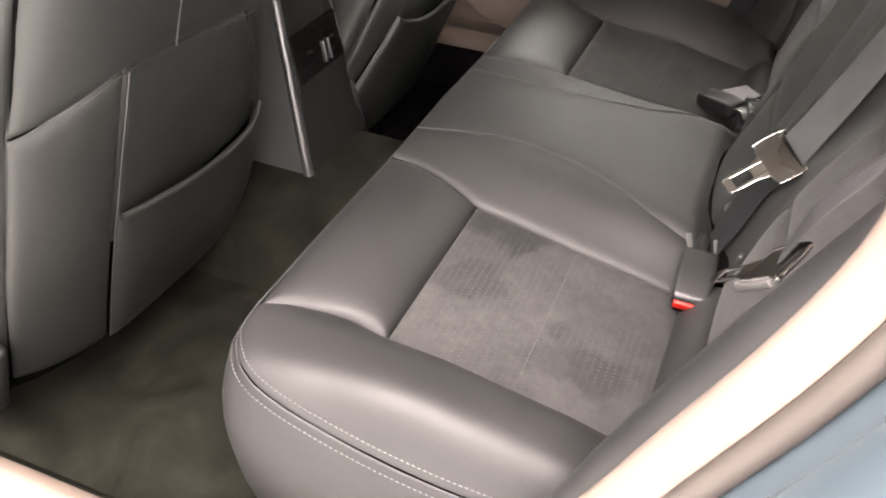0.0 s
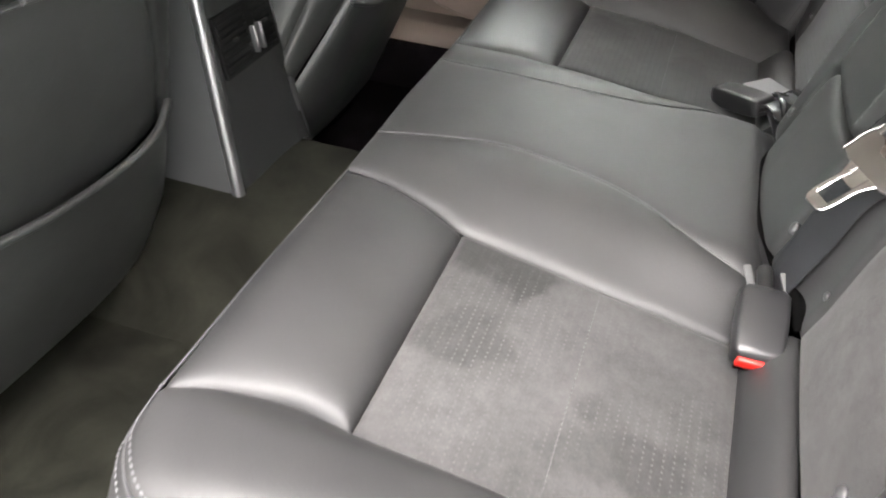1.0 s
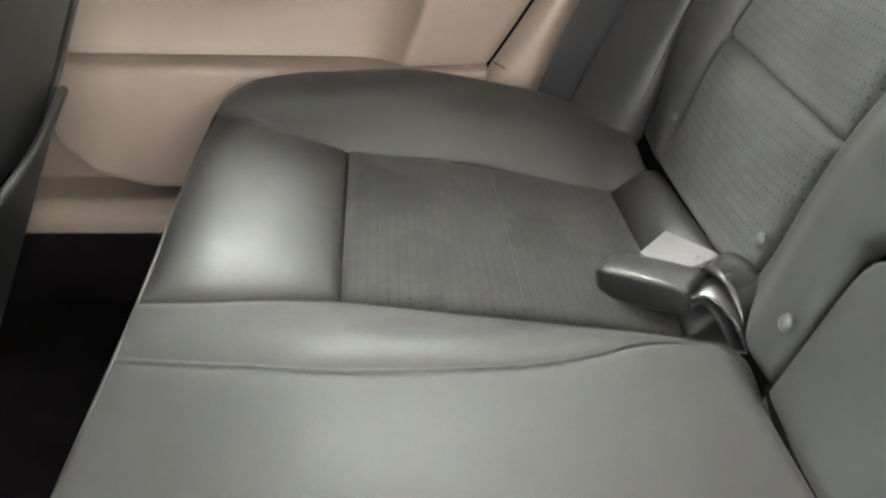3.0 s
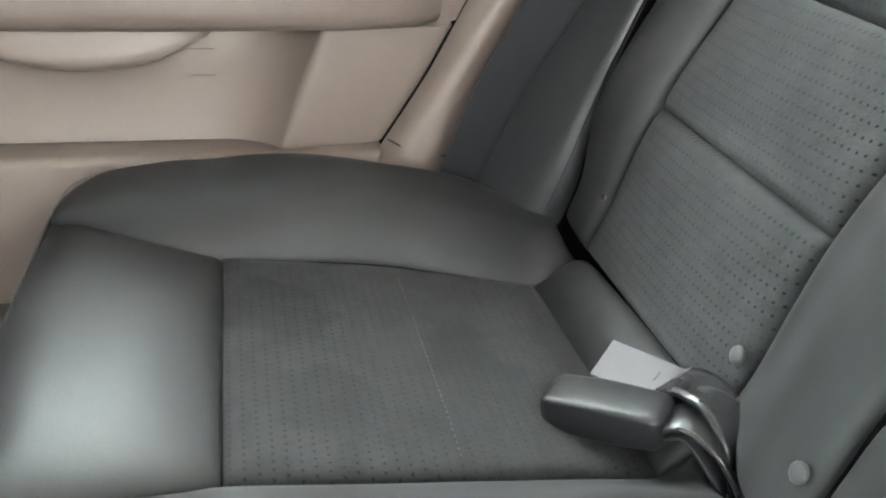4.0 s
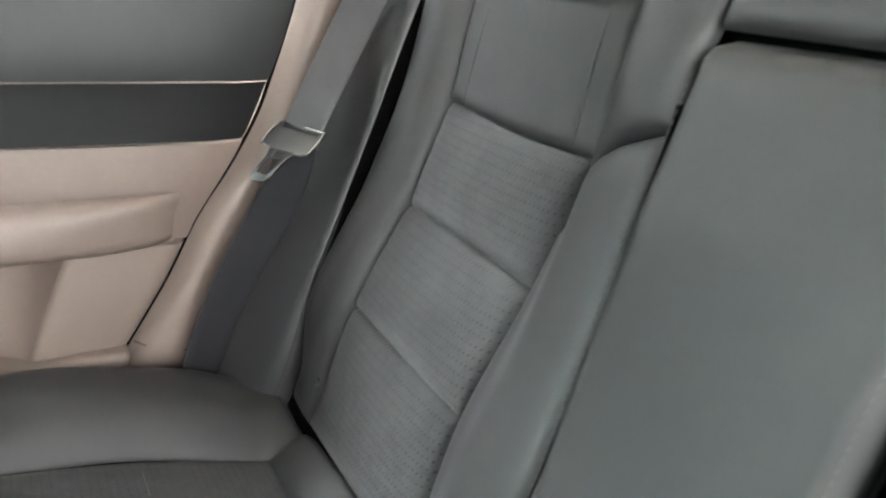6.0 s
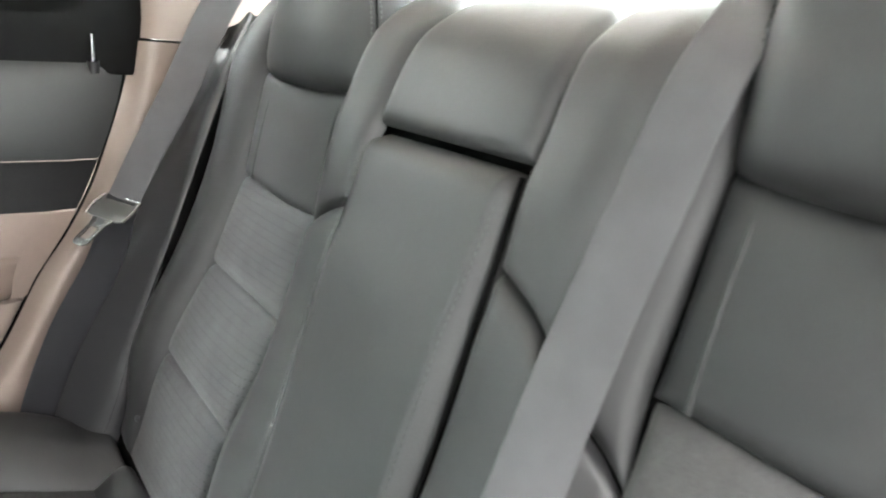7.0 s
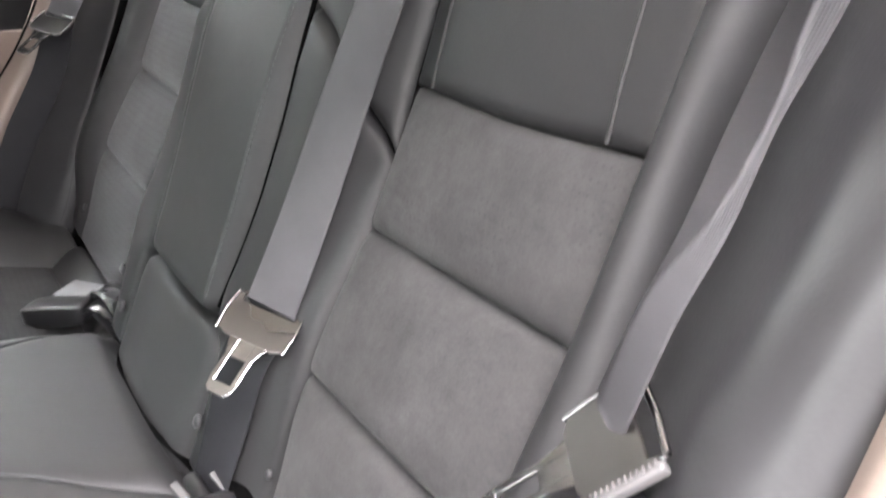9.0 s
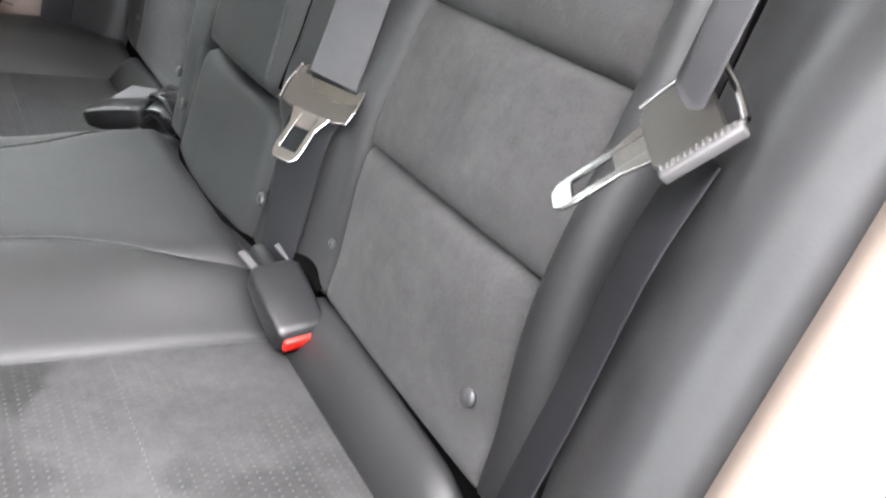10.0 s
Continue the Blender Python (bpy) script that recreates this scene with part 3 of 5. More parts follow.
# near-black backing sheets, so that shade shows between the panels
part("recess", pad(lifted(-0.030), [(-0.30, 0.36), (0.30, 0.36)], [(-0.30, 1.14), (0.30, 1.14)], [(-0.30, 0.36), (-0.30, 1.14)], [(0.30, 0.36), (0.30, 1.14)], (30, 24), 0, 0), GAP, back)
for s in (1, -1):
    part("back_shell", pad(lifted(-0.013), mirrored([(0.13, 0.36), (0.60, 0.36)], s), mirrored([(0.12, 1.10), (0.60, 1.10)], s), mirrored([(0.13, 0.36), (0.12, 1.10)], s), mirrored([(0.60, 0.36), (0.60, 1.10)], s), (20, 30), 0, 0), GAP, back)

# folding armrest
arm = thing("folding_armrest", "dark grey leather centre armrest folded up into the backrest", "armrest", (0, 0.1, 0.51))
def arm_body():
    rows = []
    for i in range(41):
        t = i / 40
        s0 = 0.512 + (0.864 - 0.512) * t
        edge = min(t, 1 - t) * 0.348
        lift = 0.006 + 0.013 * math.sin(math.pi * min(max((s0 - 0.50) / 0.34, 0), 1)) - 0.018 * max(0.0, 1 - edge / (0.011 if t < 0.5 else 0.018)) ** 2
        half = 0.0945 + 0.0115 * t - 0.006 * max(0.0, 1 - edge / 0.012) ** 2
        row = []
        for j in range(29):
            k = -1 + 2 * j / 28
            w = max(0.0, (abs(k) - 0.962) / 0.038)
            row.append(back_out(k * half, s0, lift - 0.026 * w ** 3 + 0.004 * (1 - k * k)))
        rows.append(row)
    back_row = lambda sv: [back_out(-1 * 0.075 + 0.15 * j / 28, sv, -0.03) for j in range(29)]
    return grid_mesh([back_row(0.518)] + rows + [back_row(0.860)], True)
part("armrest_pad", arm_body(), LEATHER, arm)
for s in (1, -1):
    stitches([back_out(s * (0.0915 + 0.0105 * i / 10), 0.53 + 0.031 * i, 0.0073 + 0.013 * math.sin(math.pi * (0.03 + 0.031 * i) / 0.34)) for i in range(11)], "armrest_stitching", arm, r=0.0004, mat=DARK_THREAD)

    # near-black tube drawn as the shadow at the foot of the armrest's side
    part("side_shade", tube([back_out(s * (0.1010 + 0.0105 * i / 10), 0.527 + (0.0333 if s < 0 else 0.029) * i, -0.0006) for i in range(11)], 0.0023, 40), GAP, arm, "shade line beside the armrest, a near-black tube")

# fixed head restraints
def head_restraint(s):
    """A broad pillow: a crowned front between two curved stitched seams, and side panels that wrap back."""
    ob = thing("head_restraint", "dark grey leather rear head restraint with double topstitching", "headrest", (s * 0.368, -0.06, 0.88), "rear head restraints")
    cx, m, n = s * 0.368, 30, 24
    zs = [0.874 + 0.215 * (i / m) for i in range(m + 1)]
    lean = lambda z: -0.052 - 0.34 * (z - 0.874) - 0.5 * max(0.0, z - 1.02) ** 1.2
    hw = lambda z: float(np.interp(z, [0.874, 0.90, 0.93, 0.96, 0.99, 1.03, 1.09], [0.139, 0.142, 0.139, 0.134, 0.128, 0.122, 0.115]))
    swell = lambda z: float(np.interp(z, [0.874, 0.90, 0.94, 0.99], [0.018, 0.032, 0.044, 0.050])) * (1 - max(0.0, 1 - (z - 0.874) / 0.016) ** 2.2) * (1 - max(0.0, (z - 1.045) / 0.045) ** 2.5)
    front, sides = [], {1: [], -1: []}
    for z in zs:
        w, y0, d = hw(z), lean(z), swell(z)
        wide = lambda k: w if k * s <= 0 else float(np.interp(z, [0.874, 0.91, 0.94, 0.965, 0.99, 1.03, 1.09], [0.130, 0.127, 0.116, 0.104, 0.091, 0.078, 0.072]))
        front.append([Vector((cx + wide(k) * k, y0 - 0.012 + (d + 0.012) * (1 - float(np.interp(z, [0.88, 0.92, 0.985], [0.85, 0.72, 0.42])) * abs(k) ** 5), z + 0.005 * k * k * max(0.0, 1 - (z - 0.874) / 0.08))) for k in (-1 + 2 * j / n for j in range(n + 1))])
        for q in (1, -1):
            a = front[-1][-1 if q > 0 else 0]
            k = 1.0 if q != s else 1.0 + 26 * max(0.0, 0.131 - abs(a.x - cx))
            sides[q].append([a, a + Vector((q * 0.008 * k, -0.014, 0)), a + Vector((q * 0.014 * min(k * 1.2, 2.6 if k > 1 else k), -0.04, 0)), a + Vector((q * 0.014 * min(k * 1.2, 3.0 if k > 1 else k), -0.09, 0)), a + Vector((q * 0.002 * k, -0.14, 0))])
    part("restraint_front", grid_mesh(front, True), LEATHER, ob)
    for q in (1, -1):
        part("restraint_side", skin(sides[q], 12, q < 0, 0), LEATHER, ob)
        edge = [r[-1 if q > 0 else 0] for r in front]
        for off in (-1, 1):
            row = [r[-2 if q > 0 else 1] for r in front] if off < 0 else [r[1] for r in sides[q]]
            stitches([p + (v - p).normalized() * 0.0052 + Vector((q * 0.0006, 0.0010, 0)) for p, v in zip(edge, row)][2:], "restraint_stitching", ob, 0.0052, 0.0036, 0.0008, mat=DARK_THREAD)
        part("restraint_seam", tube([p + Vector((0, -0.0002, 0)) for p in edge], 0.0011, 40), GAP, ob)
    top = [front[-1], [v + Vector((0, -0.04, 0.004)) for v in front[-1]], [v + Vector((0, -0.13, -0.02)) for v in front[-1]]]
    part("restraint_top", skin(top, 24, False, 8), LEATHER, ob)
    return ob
for s in (1, -1):
    head_restraint(s)

# small grey studs at the foot of the backrest
for x, z, r in ((-0.141, 0.435, 0.0068), (0.141, 0.431, 0.0068), (-0.246, 0.436, 0.0045), (0.254, 0.431, 0.0068), (-0.476, 0.439, 0.0072), (0.500, 0.438, 0.0045)):
    bm = bmesh.new()
    p = back_out(x, z, 0.006)
    n = (back_out(x, z, 0.02) - p).normalized()
    bmesh.ops.create_uvsphere(bm, u_segments=16, v_segments=10, radius=r, matrix=Matrix.Translation(p) @ n.to_track_quat("Z", "Y").to_matrix().to_4x4() @ Matrix.Diagonal((1, 1, 0.55, 1)))
    stud = part("cover_stud", bm, STUD)
    tagged(stud, "small round grey plastic stud in the backrest", "stud", "backrest studs")

# side pads between backrest and door pillar
def side_pad(s):
    ob = thing("side_pad", "dark vinyl side pad beside the rear backrest", "car seat pad", (s * 0.61, 0.1, 0.38), "rear side pads")
    Z = [(0.585, 0.150, 0.26), (0.562, 0.090, 0.38), (0.556, 0.05, 0.53), (0.551, -0.01, 0.68), (0.554, -0.07, 0.84), (0.566, -0.11, 0.95)]
    Z = [(x - 0.012 if s < 0 else x + 0.014, y, z) for x, y, z in Z]
    if s > 0:
        A = [(0.600, 0.225, 0.26), (0.573, 0.150, 0.38), (0.572, 0.10, 0.53), (0.571, 0.044, 0.68), (0.572, -0.015, 0.84), (0.578, -0.066, 0.95)]
        B = [(0.628, 0.265, 0.26), (0.596, 0.178, 0.38), (0.593, 0.117, 0.53), (0.588, 0.052, 0.68), (0.590, -0.006, 0.84), (0.600, -0.062, 0.955)]
        C = [(0.650, 0.30, 0.26), (0.645, 0.215, 0.38), (0.645, 0.160, 0.53), (0.642, 0.078, 0.68), (0.642, 0.000, 0.82), (0.640, -0.062, 0.94)]
        D = [(0.696, 0.31, 0.26), (0.694, 0.222, 0.38), (0.694, 0.172, 0.53), (0.694, 0.098, 0.68), (0.692, 0.018, 0.82), (0.682, -0.055, 0.93)]
    else:
        A = [(0.650, 0.225, 0.26), (0.598, 0.160, 0.38), (0.568, 0.102, 0.53), (0.553, 0.032, 0.68), (0.551, -0.040, 0.84), (0.566, -0.088, 0.95)]
        B = [(0.664, 0.288, 0.26), (0.628, 0.210, 0.38), (0.608, 0.148, 0.53), (0.592, 0.068, 0.68), (0.588, -0.014, 0.84), (0.600, -0.074, 0.955)]
        C = [(0.682, 0.350, 0.26), (0.666, 0.254, 0.38), (0.656, 0.190, 0.53), (0.646, 0.118, 0.68), (0.642, 0.042, 0.82), (0.645, -0.040, 0.94)]
        D = [(0.701, 0.365, 0.26), (0.701, 0.266, 0.38), (0.701, 0.184, 0.53), (0.700, 0.116, 0.68), (0.697, 0.070, 0.82), (0.682, -0.006, 0.93)]
    A = [(v[0] + 0.006, v[1], v[2]) for v in A]
    A0 = [(v[0] - 0.001, v[1] - 0.035, v[2]) for v in A]
    part("pad_cover", skin([mirrored(v, s) for v in ((A0, A, B, C, [(0.5 * (c[0] + d[0]) + 0.006, 0.5 * (c[1] + d[1]) + 0.004, 0.5 * (c[2] + d[2])) for c, d in zip(C, D)], [(d[0], d[1] - 0.016, d[2]) for d in D]) if s < 0 else (A0, A, B, C, D, [(0.745, v[1] - 0.012, v[2]) for v in D]))], 40, s < 0, 28), PAD_VINYL, ob)
    # flank coloured near black for the shade between bolster and pad
    part("shaded_flank", skin([mirrored(v, s) for v in (Z, A)], 40, s < 0, 4), GAP, ob)
    return ob
for s in (1, -1):
    side_pad(s)

# ---------------------------------------------------------------- cabin shell
PILLAR_IN = [(0.225, 0.38), (0.192, 0.49), (0.150, 0.60), (0.108, 0.70), (0.082, 0.78), (0.055, 0.85), (0.020, 0.907)]
NEAR_EDGE = [(0.37, 0.26), (0.27, 0.38), (0.205, 0.49), (0.155, 0.60), (0.110, 0.70), (0.082, 0.78), (0.070, 0.85), (0.030, 0.93), (-0.03, 1.00)]
PILLAR_OUT = [(0.318, 0.38), (0.247, 0.495), (0.203, 0.58), (0.163, 0.64), (0.130, 0.70), (0.109, 0.755), (0.089, 0.815), (0.077, 0.86), (0.070, 0.907)]


def rear_pillar(s):
    ob = tagged(new("pillar_trim"), "beige plastic trim on the rear door pillar", "pillar trim", "pillar trims", "structure")
    ob.location = (s * 0.68, 0.2, 0.4)
    if s > 0:
        front_of = lambda z: float(np.interp(z, [v for _, v in PILLAR_OUT], [u for u, _ in PILLAR_OUT]))
        row = lambda x, off, least: [(x, min(y + off, front_of(z) - least), z) for y, z in PILLAR_IN]
        lines = [row(0.712, -0.13, 0.15), row(0.700, -0.03, 0.085), row(0.694, -0.004, 0.060), row(0.684, 0.022, 0.034), [(0.690, y - 0.016, z) for y, z in PILLAR_OUT], [(0.716, y, z) for y, z in PILLAR_OUT]]
    else:
        lines = [[(-0.698, y - 0.006, z) for y, z in NEAR_EDGE], [(-0.708, y + 0.002, z) for y, z in NEAR_EDGE], [(-0.722, y - 0.002, z) for y, z in NEAR_EDGE], [(-0.742, y - 0.022, z) for y, z in NEAR_EDGE]]
    part("lower_trim", skin(lines, 40, s < 0, 14), BEIGE, ob)
    if s > 0:
        part("trim_joint", tube([(0.6935, 0.288, 0.430), (0.6885, 0.262, 0.4175), (0.6862, 0.236, 0.4125), (0.6915, 0.210, 0.4110)], 0.0012, 20), RUBBER, ob)
    if s > 0:
        part("upper_trim", skin([[(0.716, 0.062, 0.911), (0.714, 0.059, 0.94), (0.708, 0.056, 0.985), (0.690, 0.02, 1.08), (0.650, -0.05, 1.19)], [(0.688, 0.050, 0.911), (0.686, 0.047, 0.94), (0.680, 0.042, 0.985), (0.664, 0.00, 1.08), (0.630, -0.08, 1.19)], [(0.676, 0.00, 0.909), (0.674, -0.004, 0.94), (0.668, -0.012, 0.985), (0.652, -0.06, 1.08), (0.620, -0.13, 1.19)], [(0.670, -0.10, 0.909), (0.668, -0.104, 0.94), (0.662, -0.11, 0.985), (0.646, -0.16, 1.08), (0.612, -0.22, 1.19)], [(0.660, -0.32, 0.92), (0.656, -0.32, 0.95), (0.650, -0.32, 1.0), (0.635, -0.34, 1.08), (0.600, -0.40, 1.17)]], 24, False, 24), BEIGE, ob)
        part("trim_joint", tube([(0.7135, 0.064, 0.9088), (0.690, 0.053, 0.9088), (0.680, 0.010, 0.9078), (0.676, -0.03, 0.9072)], 0.0016, 24), GAP, ob)
    else:
        part("upper_trim", skin([[(s * 0.668, 0.028, 0.912), (s * 0.655, -0.02, 1.0), (s * 0.62, -0.12, 1.18)], [(s * 0.672, -0.05, 0.912), (s * 0.66, -0.10, 1.0), (s * 0.62, -0.2, 1.18)], [(s * 0.66, -0.30, 0.94), (s * 0.65, -0.32, 1.0), (s * 0.60, -0.40, 1.16)]], 16, s < 0, 10), BEIGE, ob)
    return ob
PILLARS = {s: rear_pillar(s) for s in (1, -1)}

# near side: seal, painted jamb and quarter panel
jamb = tagged(new("body_side"), "blue-grey painted body side round the open rear door", "car body", "", "structure")
jamb.location = (-0.8, 0.0, 0.4)
part("door_edge_line", tube([(-0.751, y - 0.030, z) for y, z in NEAR_EDGE], 0.010, 50, 10), RUBBER, jamb, "brown-grey rubber door seal")
part("quarter_panel", skin([[(x, y + d, z) for y, z in NEAR_EDGE] for x, d in ((-0.752, -0.040), (-0.775, -0.046), (-0.800, -0.040), (-0.835, -0.060), (-0.862, -0.12), (-0.88, -0.7))], 40, False, 30), PAINT, jamb)

floor = tagged(part("floor", prism([(-0.70, 0.30), (0.72, 0.30), (0.72, 1.7), (-0.70, 1.7)], "z", 0.06, 0.10, 0.0), CARPET, None, "", False), "worn dark grey car floor carpet", "floor", "", "structure")
tunnel = tagged(part("tunnel", skin([[(-0.20, 0.30, 0.10), (-0.20, 1.7, 0.10)], [(-0.15, 0.30, 0.215), (-0.15, 1.7, 0.225)], [(-0.11, 0.30, 0.255), (-0.11, 1.7, 0.27)], [(0.0, 0.30, 0.262), (0.0, 1.7, 0.28)], [(0.11, 0.30, 0.255), (0.11, 1.7, 0.27)], [(0.15, 0.30, 0.215), (0.15, 1.7, 0.225)], [(0.20, 0.30, 0.10), (0.20, 1.7, 0.10)]], 20, True, 30), CARPET), "carpeted centre tunnel in the rear footwell", "floor", "", "structure")
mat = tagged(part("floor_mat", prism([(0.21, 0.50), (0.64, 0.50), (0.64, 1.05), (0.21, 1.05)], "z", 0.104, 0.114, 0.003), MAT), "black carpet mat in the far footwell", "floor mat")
for s, d in ((1, 0.0), (-1, 0.044)):
    sill = tagged(part("door_sill", prism([(s * (0.662 + d), 0.198), (s * (0.668 + d), 0.225), (s * (0.690 + d), 0.240), (s * 0.80, 0.232), (s * 0.80, 0.14)], "y", 0.36, 1.65, 0.006), BEIGE), "beige plastic door sill trim", "door sill", "", "structure")
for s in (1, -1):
    # far strip darker than the near one, the footwell's shade put into its colour
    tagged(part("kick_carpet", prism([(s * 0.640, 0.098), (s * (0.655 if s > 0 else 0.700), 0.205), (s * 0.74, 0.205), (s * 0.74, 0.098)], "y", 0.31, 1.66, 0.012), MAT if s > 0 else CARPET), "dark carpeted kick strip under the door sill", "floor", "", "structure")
panelling = tagged(part("seat_base", prism([(-0.60, 0.10), (0.60, 0.10), (0.60, 0.34), (-0.60, 0.34)], "y", -0.10, 0.55, 0.01), GAP), "dark seat base under the rear bench", "seat base", "", "structure")

# parcel shelf, roof, glass
shelf = tagged(part("parcel_shelf", prism([(-0.66, -0.14), (0.66, -0.14), (0.58, -0.72), (-0.58, -0.72)], "z", 0.94, 0.965, 0.006), carpet("shelf_felt", (0.10, 0.10, 0.10))), "grey felt parcel shelf under the rear window", "shelf", "", "structure")
def roof_height(x, y):
    return 1.30 - 0.05 * (abs(x) / 0.6) ** 2 - 0.06 * ((y - 0.6) / 0.9) ** 2
bm = bmesh.new()
for x0, x1, y0, y1 in ((-0.62, 0.62, -0.28, 1.5),):
    sheet = [[Vector((x0 + (x1 - x0) * i / 8, y0 + (y1 - y0) * j / 8, roof_height(x0 + (x1 - x0) * i / 8, y0 + (y1 - y0) * j / 8) + d)) for i in range(9)] for d, j in [(0.0, j) for j in range(9)] + [(0.03, 8 - j) for j in range(9)]]
    vs = [[bm.verts.new(p) for p in row] for row in sheet + [sheet[0]]]
    for a_, b_ in zip(vs, vs[1:]):
        for i in range(8):
            bm.faces.new((a_[i], a_[i + 1], b_[i + 1], b_[i]))
for x0, x1 in ((-0.70, -0.62), (0.62, 0.70)):
    sheet = [[Vector((x0 + (x1 - x0) * i / 4, -0.40 + 1.95 * j / 12, roof_height(x0 + (x1 - x0) * i / 4, -0.40 + 1.95 * j / 12) + d)) for i in range(5)] for d, j in [(0.0, j) for j in range(13)] + [(0.03, 12 - j) for j in range(13)]]
    vs = [[bm.verts.new(p) for p in row] for row in sheet + [sheet[0]]]
    for a_, b_ in zip(vs, vs[1:]):
        for i in range(4):
            bm.faces.new((a_[i], a_[i + 1], b_[i + 1], b_[i]))
roof = tagged(part("ceiling", bm, HEADLINER), "beige cloth headliner", "ceiling", "", "structure")
def pane(name, corners, label):
    bm = bmesh.new()
    lo = [bm.verts.new(c) for c in corners]
    n = (lo[1].co - lo[0].co).cross(lo[3].co - lo[0].co).normalized() * 0.004
    hi = [bm.verts.new(v.co + n) for v in lo]
    bm.faces.new(lo[::-1]), bm.faces.new(hi)
    for i in range(4):
        bm.faces.new((lo[i], lo[(i + 1) % 4], hi[(i + 1) % 4], hi[i]))
    ob = part(name, bm, glass, None, "", False)
    ob.visible_shadow = False
    return tagged(ob, label, "window", "", "structure")
pane("window_1", [(-0.56, -0.30, 1.21), (0.56, -0.30, 1.21), (0.60, -0.78, 0.97), (-0.60, -0.78, 0.97)], "sloping rear window glass")
pane("window_2", [(0.715, 0.16, 0.885), (0.715, 1.0, 0.885), (0.62, 1.0, 1.22), (0.62, 0.02, 1.22)], "clear glass of the far rear door window")
pane("window_3", [(-0.60, 1.55, 1.22), (0.60, 1.55, 1.22), (0.68, 2.1, 0.90), (-0.68, 2.1, 0.90)], "windscreen glass")
# side rails of the roof over the door openings, unseen, added to keep lamp light off the head restraints
for s in (1, -1):
    rail = [(-0.10, 1.165), (0.15, 1.185), (0.6, 1.195), (1.12, 1.185)]
    tagged(part("roof_rail_blocker", skin([[(s * 0.625, y, z + 0.055) for y, z in rail], [(s * 0.640, y, z + 0.012) for y, z in rail], [(s * 0.658, y, z) for y, z in rail], [(s * 0.682, y, z + 0.008) for y, z in rail], [(s * 0.690, y, z + 0.065) for y, z in rail]], 20, False, 12), HEADLINER), "unseen beige roof rail over the rear door opening, added to block light", "roof rail", "", "structure")
# front of the cabin, closed round the footwells
for s in (1, -1):
    tagged(part("front_door_panel", prism([(1.13, 0.10), (2.12, 0.10), (2.12, 0.88), (1.13, 0.88)], "x", s * 0.70, s * 0.78, 0.01), BEIGE), "beige front door panel", "car door", "", "structure")
    tagged(part("centre_pillar", prism([(1.05, 0.10), (1.13, 0.10), (1.16, 1.24), (1.10, 1.24)], "x", s * 0.66, s * 0.76, 0.008), BEIGE), "beige centre pillar trim", "pillar trim", "pillar trims", "structure")
tagged(part("dashboard", prism([(1.72, 0.40), (1.70, 0.72), (1.78, 0.84), (2.15, 0.90), (2.15, 0.10), (2.05, 0.10)], "x", -0.70, 0.70, 0.02), BLACK), "dark moulded dashboard", "dashboard", "", "structure")

# ---------------------------------------------------------------- far door
door = thing("door_1", "closed beige far rear door with dark upper trim", "car door", (0.74, 0.5, 0.2), "", "structure")
rear_edge = lambda z: float(np.interp(z, [v for _, v in PILLAR_OUT], [u for u, _ in PILLAR_OUT])) + 0.004
def door_sheet(zs, xs, y1, n=16):
    """A moulded strip of the door card from its rear edge forward: heights zs with depths xs."""
    lines = []
    for z, x in zip(zs, xs):
        y0 = rear_edge(z)
        lines.append([(x + 0.012, y0, z), (x + 0.001, y0 + 0.012, z), (x, y0 + 0.05, z), (x, (y0 + y1) / 2, z), (x, y1, z)])
    return skin(lines, n, False, max(3 * len(zs), 6))
part("door_upper", door_sheet((0.745, 0.765, 0.80, 0.84, 0.875, 0.885), (0.694, 0.690, 0.688, 0.690, 0.700, 0.725), 1.1), DARK_SOFT, door, "dark grey soft upper door trim")
part("door_inlay", door_sheet((0.674, 0.69, 0.725, 0.743), (0.697, 0.699, 0.699, 0.697), 1.1), INLAY, door, "black door inlay strip")
part("door_card", door_sheet((0.556, 0.58, 0.62, 0.65, 0.672), (0.688, 0.690, 0.692, 0.692, 0.693), 1.1), BEIGE_SOFT, door)
part("door_armrest", skin([[(0.69, 0.225, 0.615), (0.676, 0.28, 0.618), (0.666, 0.5, 0.618), (0.666, 1.1, 0.616)], [(0.688, 0.228, 0.610), (0.662, 0.285, 0.611), (0.648, 0.5, 0.611), (0.648, 1.1, 0.609)], [(0.688, 0.236, 0.585), (0.660, 0.29, 0.582), (0.638, 0.5, 0.58), (0.638, 1.1, 0.58)], [(0.688, 0.240, 0.56), (0.664, 0.30, 0.556), (0.650, 0.5, 0.555), (0.650, 1.1, 0.555)], [(0.70, 0.250, 0.556), (0.70, 0.31, 0.552), (0.71, 0.5, 0.551), (0.71, 1.1, 0.551)]], 40, False, 12), BEIGE_SOFT, door, "soft beige door armrest")
# lower card with a slanting edge, then the recess behind the pull cup
low = lambda z: 0.408 + (0.364 - 0.408) * (z - 0.43) / (0.542 - 0.43)
part("lower_card", skin([[(0.708, rear_edge(z), z), (0.686, rear_edge(z) + 0.010, z), (0.678, rear_edge(z) + 0.05, z), (0.670, low(z) - 0.012, z), (0.678, low(z), z)] for z in (0.4315, 0.46, 0.50, 0.535, 0.553)], 24, False, 10), BEIGE, door)
part("recess_face", skin([[(0.678, low(z), z), (0.690 + 0.5 * d, low(z) + 0.014, z), (0.702 + d, low(z) + 0.05, z), (0.702 + d, 0.60, z), (0.702 + d, 1.1, z)] for z, d in ((0.4315, 0.0), (0.47, 0.020), (0.51, 0.044), (0.535, 0.055), (0.553, 0.056))], 30, False, 12), BEIGE, door)
